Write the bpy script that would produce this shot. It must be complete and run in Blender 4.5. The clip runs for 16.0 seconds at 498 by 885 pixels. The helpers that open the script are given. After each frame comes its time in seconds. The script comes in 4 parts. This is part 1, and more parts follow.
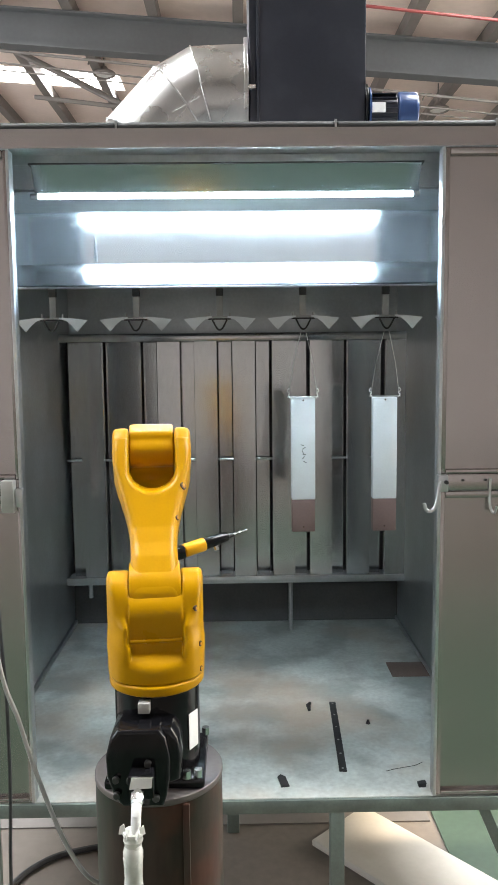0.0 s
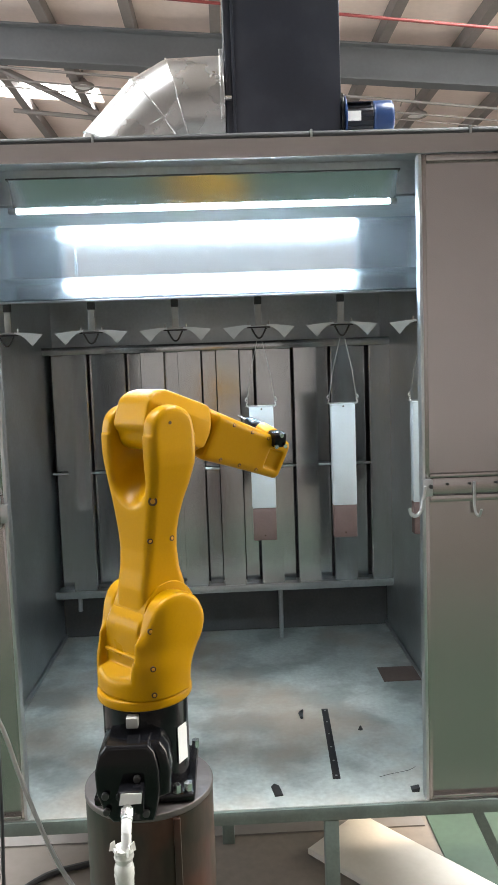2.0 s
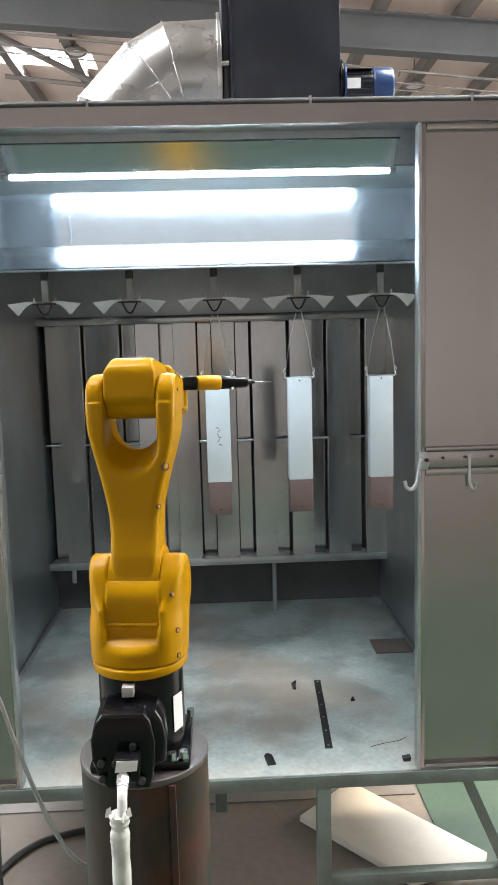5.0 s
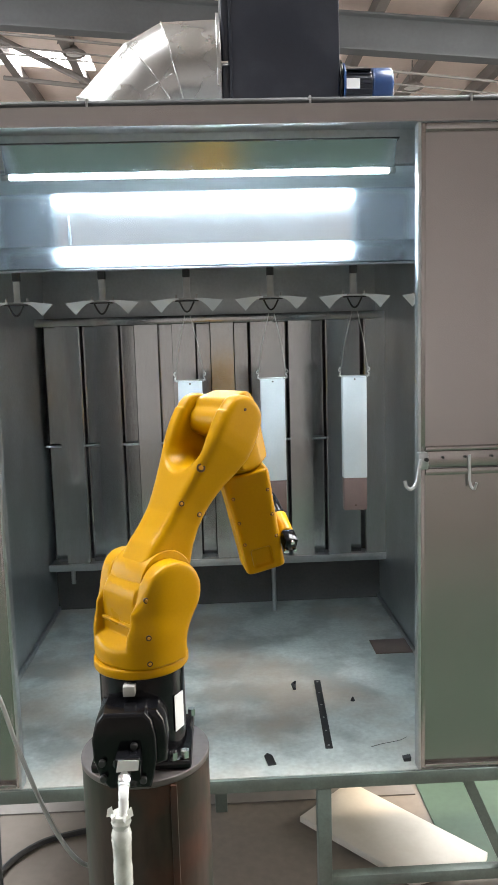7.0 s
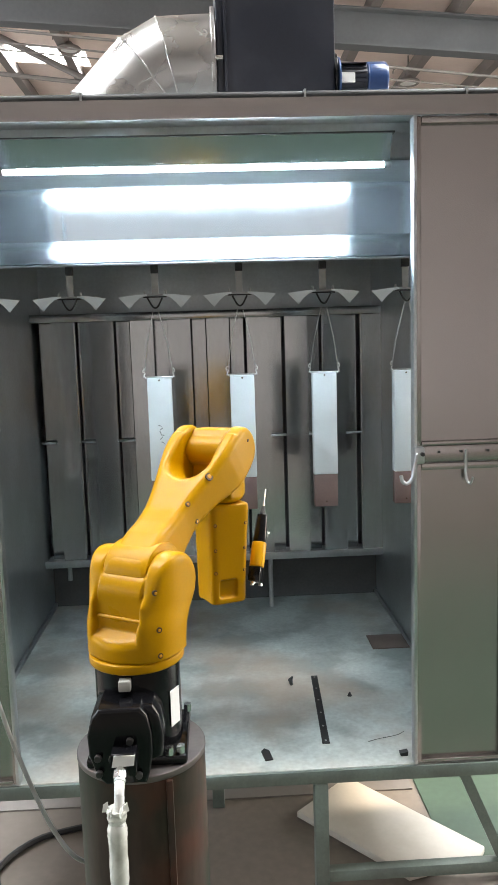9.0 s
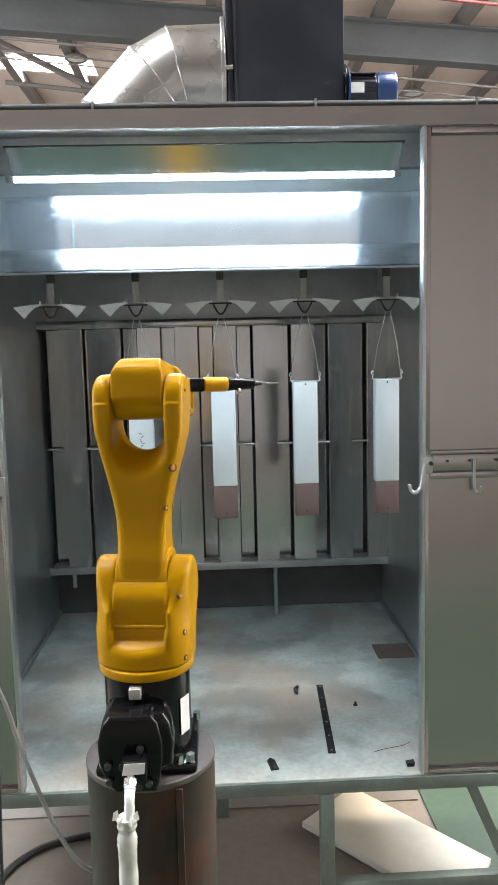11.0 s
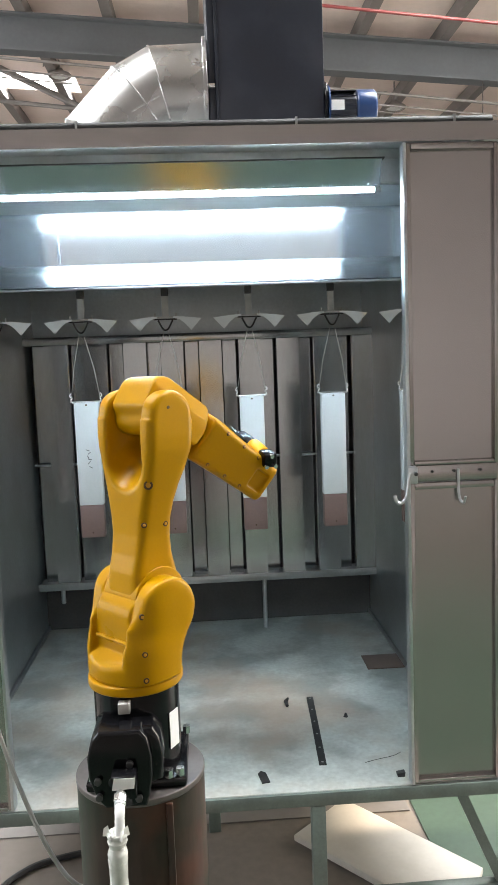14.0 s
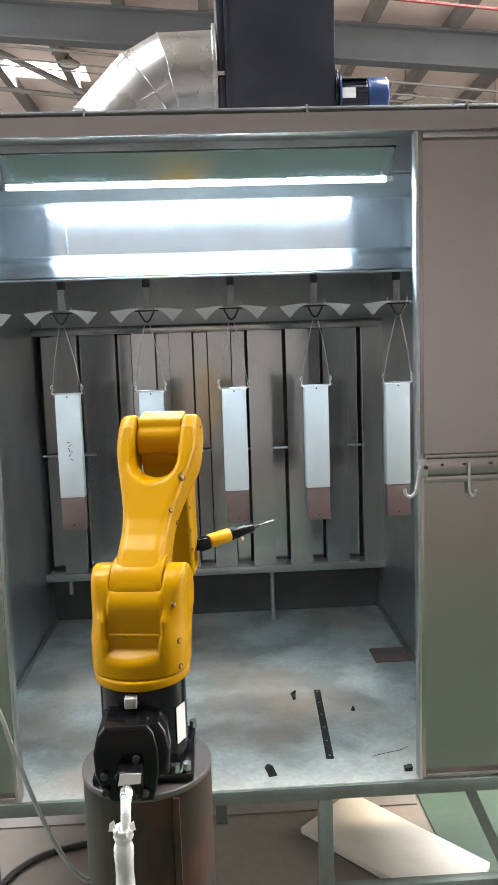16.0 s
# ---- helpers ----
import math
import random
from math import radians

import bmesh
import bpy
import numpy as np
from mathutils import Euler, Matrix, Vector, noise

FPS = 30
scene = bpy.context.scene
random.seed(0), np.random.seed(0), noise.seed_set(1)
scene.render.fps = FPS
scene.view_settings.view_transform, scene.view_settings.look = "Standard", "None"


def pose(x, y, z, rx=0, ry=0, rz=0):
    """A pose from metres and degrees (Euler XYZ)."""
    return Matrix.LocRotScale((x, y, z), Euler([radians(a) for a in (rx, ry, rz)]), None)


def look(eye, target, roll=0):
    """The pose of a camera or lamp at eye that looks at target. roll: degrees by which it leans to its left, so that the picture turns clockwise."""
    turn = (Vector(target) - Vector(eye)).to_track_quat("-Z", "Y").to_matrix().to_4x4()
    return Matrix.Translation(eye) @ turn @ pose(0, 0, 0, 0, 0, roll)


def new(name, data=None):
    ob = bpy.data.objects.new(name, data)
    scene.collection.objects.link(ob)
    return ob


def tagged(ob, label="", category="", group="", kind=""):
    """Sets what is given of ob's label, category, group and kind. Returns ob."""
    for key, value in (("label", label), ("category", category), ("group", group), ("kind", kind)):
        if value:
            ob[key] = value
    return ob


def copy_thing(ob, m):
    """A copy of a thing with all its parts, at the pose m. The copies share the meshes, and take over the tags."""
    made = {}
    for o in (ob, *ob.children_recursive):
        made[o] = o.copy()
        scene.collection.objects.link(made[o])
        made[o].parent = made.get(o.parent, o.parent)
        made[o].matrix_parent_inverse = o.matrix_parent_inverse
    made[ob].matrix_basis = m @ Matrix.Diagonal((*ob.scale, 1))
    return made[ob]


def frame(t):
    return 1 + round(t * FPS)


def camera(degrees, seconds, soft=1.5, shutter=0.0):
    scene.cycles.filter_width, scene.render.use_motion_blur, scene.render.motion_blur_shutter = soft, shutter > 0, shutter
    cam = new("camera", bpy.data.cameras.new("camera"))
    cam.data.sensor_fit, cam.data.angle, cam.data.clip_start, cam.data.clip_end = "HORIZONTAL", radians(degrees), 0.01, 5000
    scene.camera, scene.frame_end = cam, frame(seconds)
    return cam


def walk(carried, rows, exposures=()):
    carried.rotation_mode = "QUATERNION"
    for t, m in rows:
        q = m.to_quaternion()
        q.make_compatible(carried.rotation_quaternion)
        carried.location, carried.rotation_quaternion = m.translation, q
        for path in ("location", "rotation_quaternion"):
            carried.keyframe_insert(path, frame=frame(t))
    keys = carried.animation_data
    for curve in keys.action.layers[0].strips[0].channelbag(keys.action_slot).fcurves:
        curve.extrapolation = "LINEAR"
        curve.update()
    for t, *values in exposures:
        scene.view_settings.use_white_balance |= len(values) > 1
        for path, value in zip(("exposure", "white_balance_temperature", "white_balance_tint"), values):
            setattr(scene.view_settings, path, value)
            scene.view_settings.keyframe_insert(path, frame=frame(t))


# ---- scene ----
cam = camera(36.2, 16.0)

PATH = [
    (0, (0.026, -2.242, 1.758), (0.052, -0.253, 1.549), -0.6),
    (0.5, (0.03, -2.243, 1.76), (0.047, -0.253, 1.56), -0.7),
    (1, (0.026, -2.251, 1.757), (0.05, -0.26, 1.568), -0.9),
    (1.5, (0.033, -2.244, 1.769), (0.073, -0.254, 1.572), -1.5),
    (2, (0.039, -2.245, 1.765), (0.095, -0.255, 1.574), -2.0),
    (2.5, (0.034, -2.252, 1.766), (0.11, -0.262, 1.576), -2.1),
    (3, (0.038, -2.244, 1.764), (0.115, -0.256, 1.564), -2.0),
    (3.5, (0.031, -2.235, 1.756), (0.112, -0.249, 1.541), -1.9),
    (4, (0.035, -2.236, 1.759), (0.112, -0.251, 1.526), -1.8),
    (6.5, (0.026, -2.234, 1.752), (0.098, -0.253, 1.484), -1.4),
    (7, (0.027, -2.235, 1.752), (0.103, -0.253, 1.498), -1.6),
    (7.5, (0.027, -2.234, 1.761), (0.106, -0.252, 1.507), -1.6),
    (8, (0.027, -2.231, 1.757), (0.109, -0.25, 1.499), -1.7),
    (8.5, (0.032, -2.231, 1.747), (0.116, -0.251, 1.483), -1.8),
    (11, (0.013, -2.23, 1.747), (0.091, -0.246, 1.505), -1.4),
    (11.5, (0.011, -2.24, 1.756), (0.092, -0.255, 1.52), -1.6),
    (12, (0.027, -2.23, 1.757), (0.108, -0.245, 1.525), -1.9),
    (12.5, (0.028, -2.228, 1.757), (0.116, -0.243, 1.527), -2.2),
    (13, (0.024, -2.236, 1.753), (0.12, -0.251, 1.529), -2.1),
    (13.5, (0.023, -2.236, 1.751), (0.127, -0.251, 1.531), -2.1),
    (14, (0.018, -2.246, 1.751), (0.128, -0.26, 1.541), -2.1),
    (14.5, (0.018, -2.244, 1.758), (0.128, -0.258, 1.551), -2.1),
    (15, (0.021, -2.237, 1.758), (0.128, -0.251, 1.546), -1.9),
    (15.5, (0.018, -2.228, 1.75), (0.118, -0.243, 1.528), -1.8),
    (16, (0.018, -2.228, 1.753), (0.106, -0.243, 1.52), -1.9),
]
walk(cam, [(t, look(eye, target, roll)) for t, eye, target, roll in PATH])

# ---- world, sun and large lights ----
world = bpy.data.worlds.new("world")
scene.world = world
world.use_nodes = True
wn = world.node_tree
sky = wn.nodes.new("ShaderNodeTexSky")
sky.sky_type, sky.sun_disc = "NISHITA", False
sky.sun_elevation, sky.sun_rotation = radians(25), radians(90)
bg = wn.nodes["Background"]
bg.inputs["Strength"].default_value = 0.12
wn.links.new(sky.outputs[0], bg.inputs["Color"])
scene.view_settings.exposure = 0.86

# Only the first is in view; the other four are added overhead fill.
SKYLIGHTS = [(-5.9, 12.75, 7.6, 0.85), (-4.6, 5.6, 4.0, 1.4), (4.6, 5.6, 4.0, 1.4),
             (-3.9, 0.2, 5.0, 2.0), (3.9, 0.2, 5.0, 2.0)]
ROOF_Z, ROOF_SLOPE = 6.85, -0.077


def roof_z(x):
    return ROOF_Z + ROOF_SLOPE * x


def roof_fill_lamp(x, y, w, d, watts):
    data = bpy.data.lights.new("roof_fill_lamp", "AREA")
    data.shape, data.size, data.size_y, data.energy = "RECTANGLE", w, d, watts
    data.color = (0.92, 0.97, 1.0)
    ob = new("roof_fill_lamp", data)
    ob.matrix_world = pose(x, y, roof_z(x) - 0.12, 0, math.degrees(math.atan(-ROOF_SLOPE)), 0)


# A lamp under each roof sheet, the four added ones included.
for sx, sy, sw, sd in SKYLIGHTS:
    roof_fill_lamp(sx, sy, sw, sd, 40 * sw * sd)


def opening_lamp(name, m, w, h, watts, color):
    """Sky light in the gate opening, and added fill in an unseen west opening."""
    data = bpy.data.lights.new(name, "AREA")
    data.shape, data.size, data.size_y, data.energy, data.color = "RECTANGLE", w, h, watts, color
    new(name, data).matrix_world = m


# The west lamp is added fill that brightens the roof; no window is known there.
opening_lamp("west_fill_lamp", pose(-9.9, 3.0, 3.4, 0, -90, 0), 3.2, 16.0, 380, (0.93, 0.97, 1.0))
opening_lamp("gate_lamp", pose(7.9, 2.6, 1.9, 0, 90, 0), 3.5, 4.4, 210, (1.0, 0.94, 0.86))
sun = bpy.data.lights.new("sun", "SUN")
sun.energy, sun.angle, sun.color = 5.0, radians(0.6), (1.0, 0.83, 0.62)
new("sun", sun).matrix_world = look((8, 0.9, 3.6), (0.3, 0.9, 0.0))


# ---- materials ----
def mat(name, color, rough=0.5, metal=0.0, vary=0.25, scale=6.0, fine=60.0, bump=0.05, stain=None, stain_scale=2.5,
        stain_amount=0.5, stain_lo=0.5, stain2=None, stretch=(1, 1, 1), coat=0.0, rough_vary=0.1, wave=0.0, spec=0.5):
    m = bpy.data.materials.new(name)
    m.use_nodes = True
    nt = m.node_tree
    p = nt.nodes["Principled BSDF"]
    p.inputs["Metallic"].default_value = metal
    p.inputs["Coat Weight"].default_value = coat
    p.inputs["Specular IOR Level"].default_value = spec
    p.inputs["Coat Roughness"].default_value = 0.15
    tc = nt.nodes.new("ShaderNodeTexCoord")
    mp = nt.nodes.new("ShaderNodeMapping")
    mp.inputs["Scale"].default_value = stretch
    nt.links.new(tc.outputs["Object"], mp.inputs[0])

    def tex(s, detail=6):
        n = nt.nodes.new("ShaderNodeTexNoise")
        n.inputs["Scale"].default_value, n.inputs["Detail"].default_value = s, detail
        nt.links.new(mp.outputs[0], n.inputs["Vector"])
        return n

    big, small = tex(scale), tex(fine, 3)
    mixn = nt.nodes.new("ShaderNodeMix")
    mixn.inputs["Factor"].default_value = 0.35
    nt.links.new(big.outputs[0], mixn.inputs["A"])
    nt.links.new(small.outputs[0], mixn.inputs["B"])
    ramp = nt.nodes.new("ShaderNodeValToRGB")
    ramp.color_ramp.elements[0].position, ramp.color_ramp.elements[1].position = 0.3, 0.7
    ramp.color_ramp.elements[0].color = (*[c * (1 - vary) for c in color], 1)
    ramp.color_ramp.elements[1].color = (*[min(1, c * (1 + vary)) for c in color], 1)
    nt.links.new(mixn.outputs["Result"], ramp.inputs[0])
    col = ramp.outputs[0]
    if stain:
        st = tex(stain_scale, 8)
        sr = nt.nodes.new("ShaderNodeValToRGB")
        sr.color_ramp.elements[0].position, sr.color_ramp.elements[1].position = stain_lo, stain_lo + 0.14
        sr.color_ramp.elements[0].color, sr.color_ramp.elements[1].color = (0, 0, 0, 1), (stain_amount,) * 3 + (1,)
        nt.links.new(st.outputs[0], sr.inputs[0])
        mx = nt.nodes.new("ShaderNodeMix")
        mx.data_type = "RGBA"
        nt.links.new(sr.outputs[0], mx.inputs["Factor"])
        nt.links.new(col, mx.inputs["A"])
        mx.inputs["B"].default_value = (*stain, 1)
        col = mx.outputs["Result"]
    if stain2:
        st = tex(stain_scale * 0.6, 5)
        shift = nt.nodes.new("ShaderNodeMapping")
        shift.inputs["Location"].default_value = (3.1, 7.7, 1.3)
        nt.links.new(tc.outputs["Object"], shift.inputs[0])
        nt.links.new(shift.outputs[0], st.inputs["Vector"])
        sr = nt.nodes.new("ShaderNodeValToRGB")
        sr.color_ramp.elements[0].position, sr.color_ramp.elements[1].position = 0.46, 0.68
        sr.color_ramp.elements[0].color, sr.color_ramp.elements[1].color = (0, 0, 0, 1), (0.8, 0.8, 0.8, 1)
        nt.links.new(st.outputs[0], sr.inputs[0])
        mx = nt.nodes.new("ShaderNodeMix")
        mx.data_type = "RGBA"
        nt.links.new(sr.outputs[0], mx.inputs["Factor"])
        nt.links.new(col, mx.inputs["A"])
        mx.inputs["B"].default_value = (*stain2, 1)
        col = mx.outputs["Result"]
    nt.links.new(col, p.inputs["Base Color"])
    rr = nt.nodes.new("ShaderNodeMapRange")
    rr.inputs["To Min"].default_value, rr.inputs["To Max"].default_value = max(0.03, rough - rough_vary), min(1, rough + rough_vary)
    nt.links.new(big.outputs[0], rr.inputs["Value"])
    nt.links.new(rr.outputs[0], p.inputs["Roughness"])
    if bump:
        b = nt.nodes.new("ShaderNodeBump")
        b.inputs["Strength"].default_value, b.inputs["Distance"].default_value = bump, 0.002
        nt.links.new(small.outputs[0], b.inputs["Height"])
        last = b
        if wave:
            w = tex(3.0, 2)
            b2 = nt.nodes.new("ShaderNodeBump")
            b2.inputs["Strength"].default_value, b2.inputs["Distance"].default_value = wave, 0.01
            nt.links.new(w.outputs[0], b2.inputs["Height"])
            nt.links.new(b.outputs[0], b2.inputs["Normal"])
            last = b2
        nt.links.new(last.outputs[0], p.inputs["Normal"])
    return m


def glow(name, color, strength):
    m = bpy.data.materials.new(name)
    m.use_nodes = True
    p = m.node_tree.nodes["Principled BSDF"]
    p.inputs["Base Color"].default_value = (0.8, 0.8, 0.8, 1)
    p.inputs["Emission Color"].default_value = (*color, 1)
    p.inputs["Emission Strength"].default_value = strength
    return m


GALV = mat("galvanised steel", (0.50, 0.52, 0.53), 0.33, 0.92, 0.16, 9, 90, 0.04, (0.36, 0.38, 0.38), 3, 0.5, wave=0.05)
GALV_WALL = mat("galvanised wall sheet", (0.50, 0.53, 0.54), 0.36, 0.9, 0.15, 5, 70, 0.04, (0.4, 0.42, 0.42), 2, 0.5, wave=0.06)
GALV_FRONT = mat("galvanised front sheet", (0.405, 0.38, 0.37), 0.25, 0.96, 0.06, 4, 120, 0.02, rough_vary=0.05, wave=0.04)
BAFFLE = mat("dusty galvanised baffle", (0.43, 0.44, 0.44), 0.165, 0.9, 0.16, 5, 80, 0.015, (0.36, 0.335, 0.31), 3, 0.5, stretch=(1, 1, 0.25), rough_vary=0.05, wave=0.03)
LAMP_PLATE = mat("smooth lamp reflector sheet", (0.42, 0.46, 0.52), 0.2, 0.95, 0.04, 8, 90, 0.01, rough_vary=0.03)
HOOD = mat("bright galvanised hood", (0.58, 0.64, 0.70), 0.13, 0.9, 0.05, 8, 90, 0.012, rough_vary=0.02)
PAN = mat("powder dusted floor pan", (0.56, 0.60, 0.57), 0.45, 0.1, 0.28, 5, 60, 0.05, (0.20, 0.22, 0.21), 4.2, 0.6, 0.45, stain2=(0.44, 0.345, 0.265))
FRAME = mat("grey green frame paint", (0.16, 0.20, 0.18), 0.45, 0.1, 0.2, 8, 120, 0.05, (0.1, 0.11, 0.1), 6, 0.5)
DARK = mat("black rubber", (0.025, 0.026, 0.028), 0.55, 0, 0.3, 20, 120, 0.1)
YELLOW = mat("yellow robot paint", (0.425, 0.212, 0.0002), 0.30, 0, 0.06, 5, 200, 0.02, rough_vary=0.07, spec=0.13)
ORANGE = mat("yellow wrist paint", (0.66, 0.32, 0.0004), 0.34, 0, 0.03, 8, 200, 0.015, rough_vary=0.04, spec=0.3)
BLACK = mat("black gloss paint", (0.005, 0.005, 0.006), 0.13, 0, 0.2, 8, 150, 0.015, spec=0.26, rough_vary=0.05)
CHROME = mat("bright screw steel", (0.75, 0.75, 0.74), 0.22, 1.0, 0.05, 20, 200, 0.02)
HOLEY = mat("yellow pocket paint", (0.56, 0.245, 0.001), 0.4, 0, 0.05, 8, 150, 0.02)
# Dark brown that paints the shade inside screw recesses and small holes.
HOLE_SHADE = mat("painted hole shade", (0.06, 0.025, 0.005), 0.6, 0, 0.2)
WHITE = mat("white powder coat", (0.74, 0.77, 0.78), 0.45, 0, 0.05, 8, 150, 0.02)
BROWN = mat("bare brown primer end", (0.20, 0.13, 0.115), 0.6, 0, 0.15, 12, 150, 0.05)
LABELW = mat("white label paper", (0.75, 0.75, 0.73), 0.6, 0, 0.04)
INK = mat("dark pen ink", (0.03, 0.035, 0.05), 0.6, 0, 0.05)
PIPE = mat("rusty steel pipe", (0.05, 0.034, 0.027), 0.42, 0.0, 0.4, 5, 60, 0.12, (0.012, 0.024, 0.015), 6, 0.9, 0.45, (0.13, 0.036, 0.018), (1, 1, 0.3), spec=0.18)
PIPE_TOP = mat("brown steel plate", (0.12, 0.105, 0.10), 0.45, 0.5, 0.2, 8, 80, 0.08)
NAVY = mat("dark navy fan paint", (0.012, 0.015, 0.024), 0.34, 0, 0.2, 5, 90, 0.04, (0.05, 0.05, 0.06), 5, 0.2)
BLUE = mat("blue motor paint", (0.015, 0.045, 0.14), 0.32, 0, 0.15, 10, 90, 0.04)
REDPIPE = mat("red pipe paint", (0.26, 0.05, 0.05), 0.5, 0, 0.1)
DUCT = mat("bright duct sheet", (0.46, 0.46, 0.455), 0.28, 0.95, 0.08, 6, 90, 0.03, wave=0.04)
BEAM = mat("grey beam paint", (0.13, 0.14, 0.15), 0.6, 0, 0.12, 2, 20, 0.03)
PURLIN = mat("brown grey purlin", (0.22, 0.20, 0.19), 0.6, 0.1, 0.15, 2, 20, 0.03)
ROOF = mat("cream roof sheet", (0.88, 0.755, 0.69), 0.55, 0, 0.08, 1.0, 12, 0.03, (0.78, 0.66, 0.58), 0.8, 0.4)
WALLP = mat("light wall sheet", (0.52, 0.48, 0.465), 0.7, 0, 0.1, 0.6, 8, 0.03)
CONCRETE = mat("brown grey concrete", (0.21, 0.18, 0.155), 0.75, 0, 0.2, 1.5, 30, 0.1, (0.14, 0.12, 0.1), 1.2, 0.6)
GREEN = mat("green floor paint", (0.055, 0.092, 0.062), 0.4, 0, 0.2, 1.5, 40, 0.06, (0.085, 0.11, 0.08), 2, 0.4)
CARDBOARD = mat("white foam board", (0.62, 0.58, 0.52), 0.7, 0, 0.06, 4, 60, 0.03, (0.5, 0.45, 0.38), 5, 0.4)
CABLE_G = mat("grey cable jacket", (0.36, 0.36, 0.35), 0.45, 0, 0.08)
WRAP = mat("clear plastic wrap", (0.62, 0.62, 0.58), 0.25, 0, 0.15, 30, 90, 0.4, (0.4, 0.4, 0.36), 25, 0.6)
WIRE = mat("thin steel wire", (0.5, 0.5, 0.48), 0.35, 0.8, 0.1)
# Filter grey kept dark so the shade in the baffle gaps sits in its colour.
FILTER = mat("filter cloth with gap shade", (0.08, 0.083, 0.083), 0.7, 0.0, 0.25, 6, 80, 0.1)
DARKSTEEL = mat("dark hanger steel", (0.05, 0.05, 0.05), 0.45, 0.6, 0.2)
STRAP = mat("pale hanger strap", (0.42, 0.42, 0.40), 0.5, 0.5, 0.12)
PLATE = mat("brown floor plate", (0.17, 0.12, 0.10), 0.5, 0.2, 0.15)
TUBE = glow("fluorescent tube glow", (0.70, 0.88, 1.0), 115.0)
SKYGLOW = glow("translucent skylight sheet", (1.0, 0.97, 0.94), 6.0)


# ---- mesh helpers ----
def mesh_of(name, bm, material, smooth=True):
    me = bpy.data.meshes.new(name)
    bmesh.ops.recalc_face_normals(bm, faces=bm.faces)
    bm.to_mesh(me)
    bm.free()
    me.materials.append(material)
    if smooth:
        for poly in me.polygons:
            poly.use_smooth = True
        me.set_sharp_from_angle(angle=radians(32))
    return me


def part(name, bm, material, parent, label="", m=None):
    ob = new(name, mesh_of(name, bm, material))
    ob.parent = parent
    if m is not None:
        ob.matrix_basis = m
    if label:
        ob["label"] = label
    return ob


def thing(name, label, category, m=None, group="", kind=""):
    ob = new(name)
    ob.empty_display_size = 0.05
    if m is not None:
        ob.matrix_basis = m
    return tagged(ob, label, category, group, kind)


def solid(name, bm, material, label, category, group="", kind="", m=None):
    ob = new(name, mesh_of(name, bm, material))
    if m is not None:
        ob.matrix_basis = m
    return tagged(ob, label, category, group, kind)


def join(bm, other, m=None):
    if m is not None:
        bmesh.ops.transform(other, matrix=m, verts=other.verts)
    me = bpy.data.meshes.new("tmp")
    other.to_mesh(me)
    other.free()
    bm.from_mesh(me)
    bpy.data.meshes.remove(me)
    return bm


def box(lo, hi, bevel=0.0, seg=2, bm=None):
    b = bmesh.new()
    bmesh.ops.create_cube(b, size=1)
    for v in b.verts:
        v.co = [lo[i] + (v.co[i] + 0.5) * (hi[i] - lo[i]) for i in range(3)]
    if bevel:
        bmesh.ops.bevel(b, geom=b.edges[:], offset=bevel, segments=seg, affect="EDGES", profile=0.5)
    return join(bm, b) if bm else b


def rod(p0, p1, r0, r1=None, seg=20, bevel=0.0, bm=None):
    b = bmesh.new()
    a, c = Vector(p0), Vector(p1)
    bmesh.ops.create_cone(b, cap_ends=True, segments=seg, radius1=r0, radius2=r0 if r1 is None else r1, depth=(c - a).length)
    if bevel:
        es = [e for e in b.edges if len(e.link_faces) == 2 and any(len(f.verts) > 4 for f in e.link_faces)]
        bmesh.ops.bevel(b, geom=es, offset=bevel, segments=3, affect="EDGES", profile=0.5)
    turn = (c - a).to_track_quat("Z", "Y").to_matrix().to_4x4()
    m = Matrix.Translation((a + c) / 2) @ turn
    bmesh.ops.transform(b, matrix=m, verts=b.verts)
    return join(bm, b) if bm else b


def prism(pts, axis, lo, hi, bevel=0.0, seg=3, bm=None):
    """Extrudes a flat outline along x, y or z."""
    b = bmesh.new()
    order = {"x": lambda p, h: (h, p[0], p[1]), "y": lambda p, h: (p[0], h, p[1]), "z": lambda p, h: (p[0], p[1], h)}[axis]
    lower = [b.verts.new(order(p, lo)) for p in pts]
    upper = [b.verts.new(order(p, hi)) for p in pts]
    b.faces.new(lower)
    b.faces.new(list(reversed(upper)))
    n = len(pts)
    for i in range(n):
        b.faces.new((lower[i], lower[(i + 1) % n], upper[(i + 1) % n], upper[i]))
    bmesh.ops.recalc_face_normals(b, faces=b.faces)
    if bevel:
        rim = [e for e in b.edges if any(len(f.verts) > 4 or n <= 4 for f in e.link_faces) and (e.calc_face_angle(0) > 0.6)]
        bmesh.ops.bevel(b, geom=rim, offset=bevel, segments=seg, affect="EDGES", profile=0.5, clamp_overlap=True)
    return join(bm, b) if bm else b


def sweep(points, r, seg=10, bm=None, radii=None):
    """A round bar along a line of points."""
    b = bmesh.new()
    ps = [Vector(p) for p in points]
    up = Vector((0.13, 0.37, 0.92)).normalized()
    rings = []
    for i, p in enumerate(ps):
        d = (ps[min(i + 1, len(ps) - 1)] - ps[max(i - 1, 0)]).normalized()
        s = d.cross(up).normalized()
        t = s.cross(d)
        rad = radii[i] if radii else r
        rings.append([b.verts.new(p + rad * (math.cos(2 * math.pi * k / seg) * s + math.sin(2 * math.pi * k / seg) * t)) for k in range(seg)])
    for a, c in zip(rings, rings[1:]):
        for k in range(seg):
            b.faces.new((a[k], a[(k + 1) % seg], c[(k + 1) % seg], c[k]))
    b.faces.new(rings[0])
    b.faces.new(rings[-1][::-1])
    return join(bm, b) if bm else b


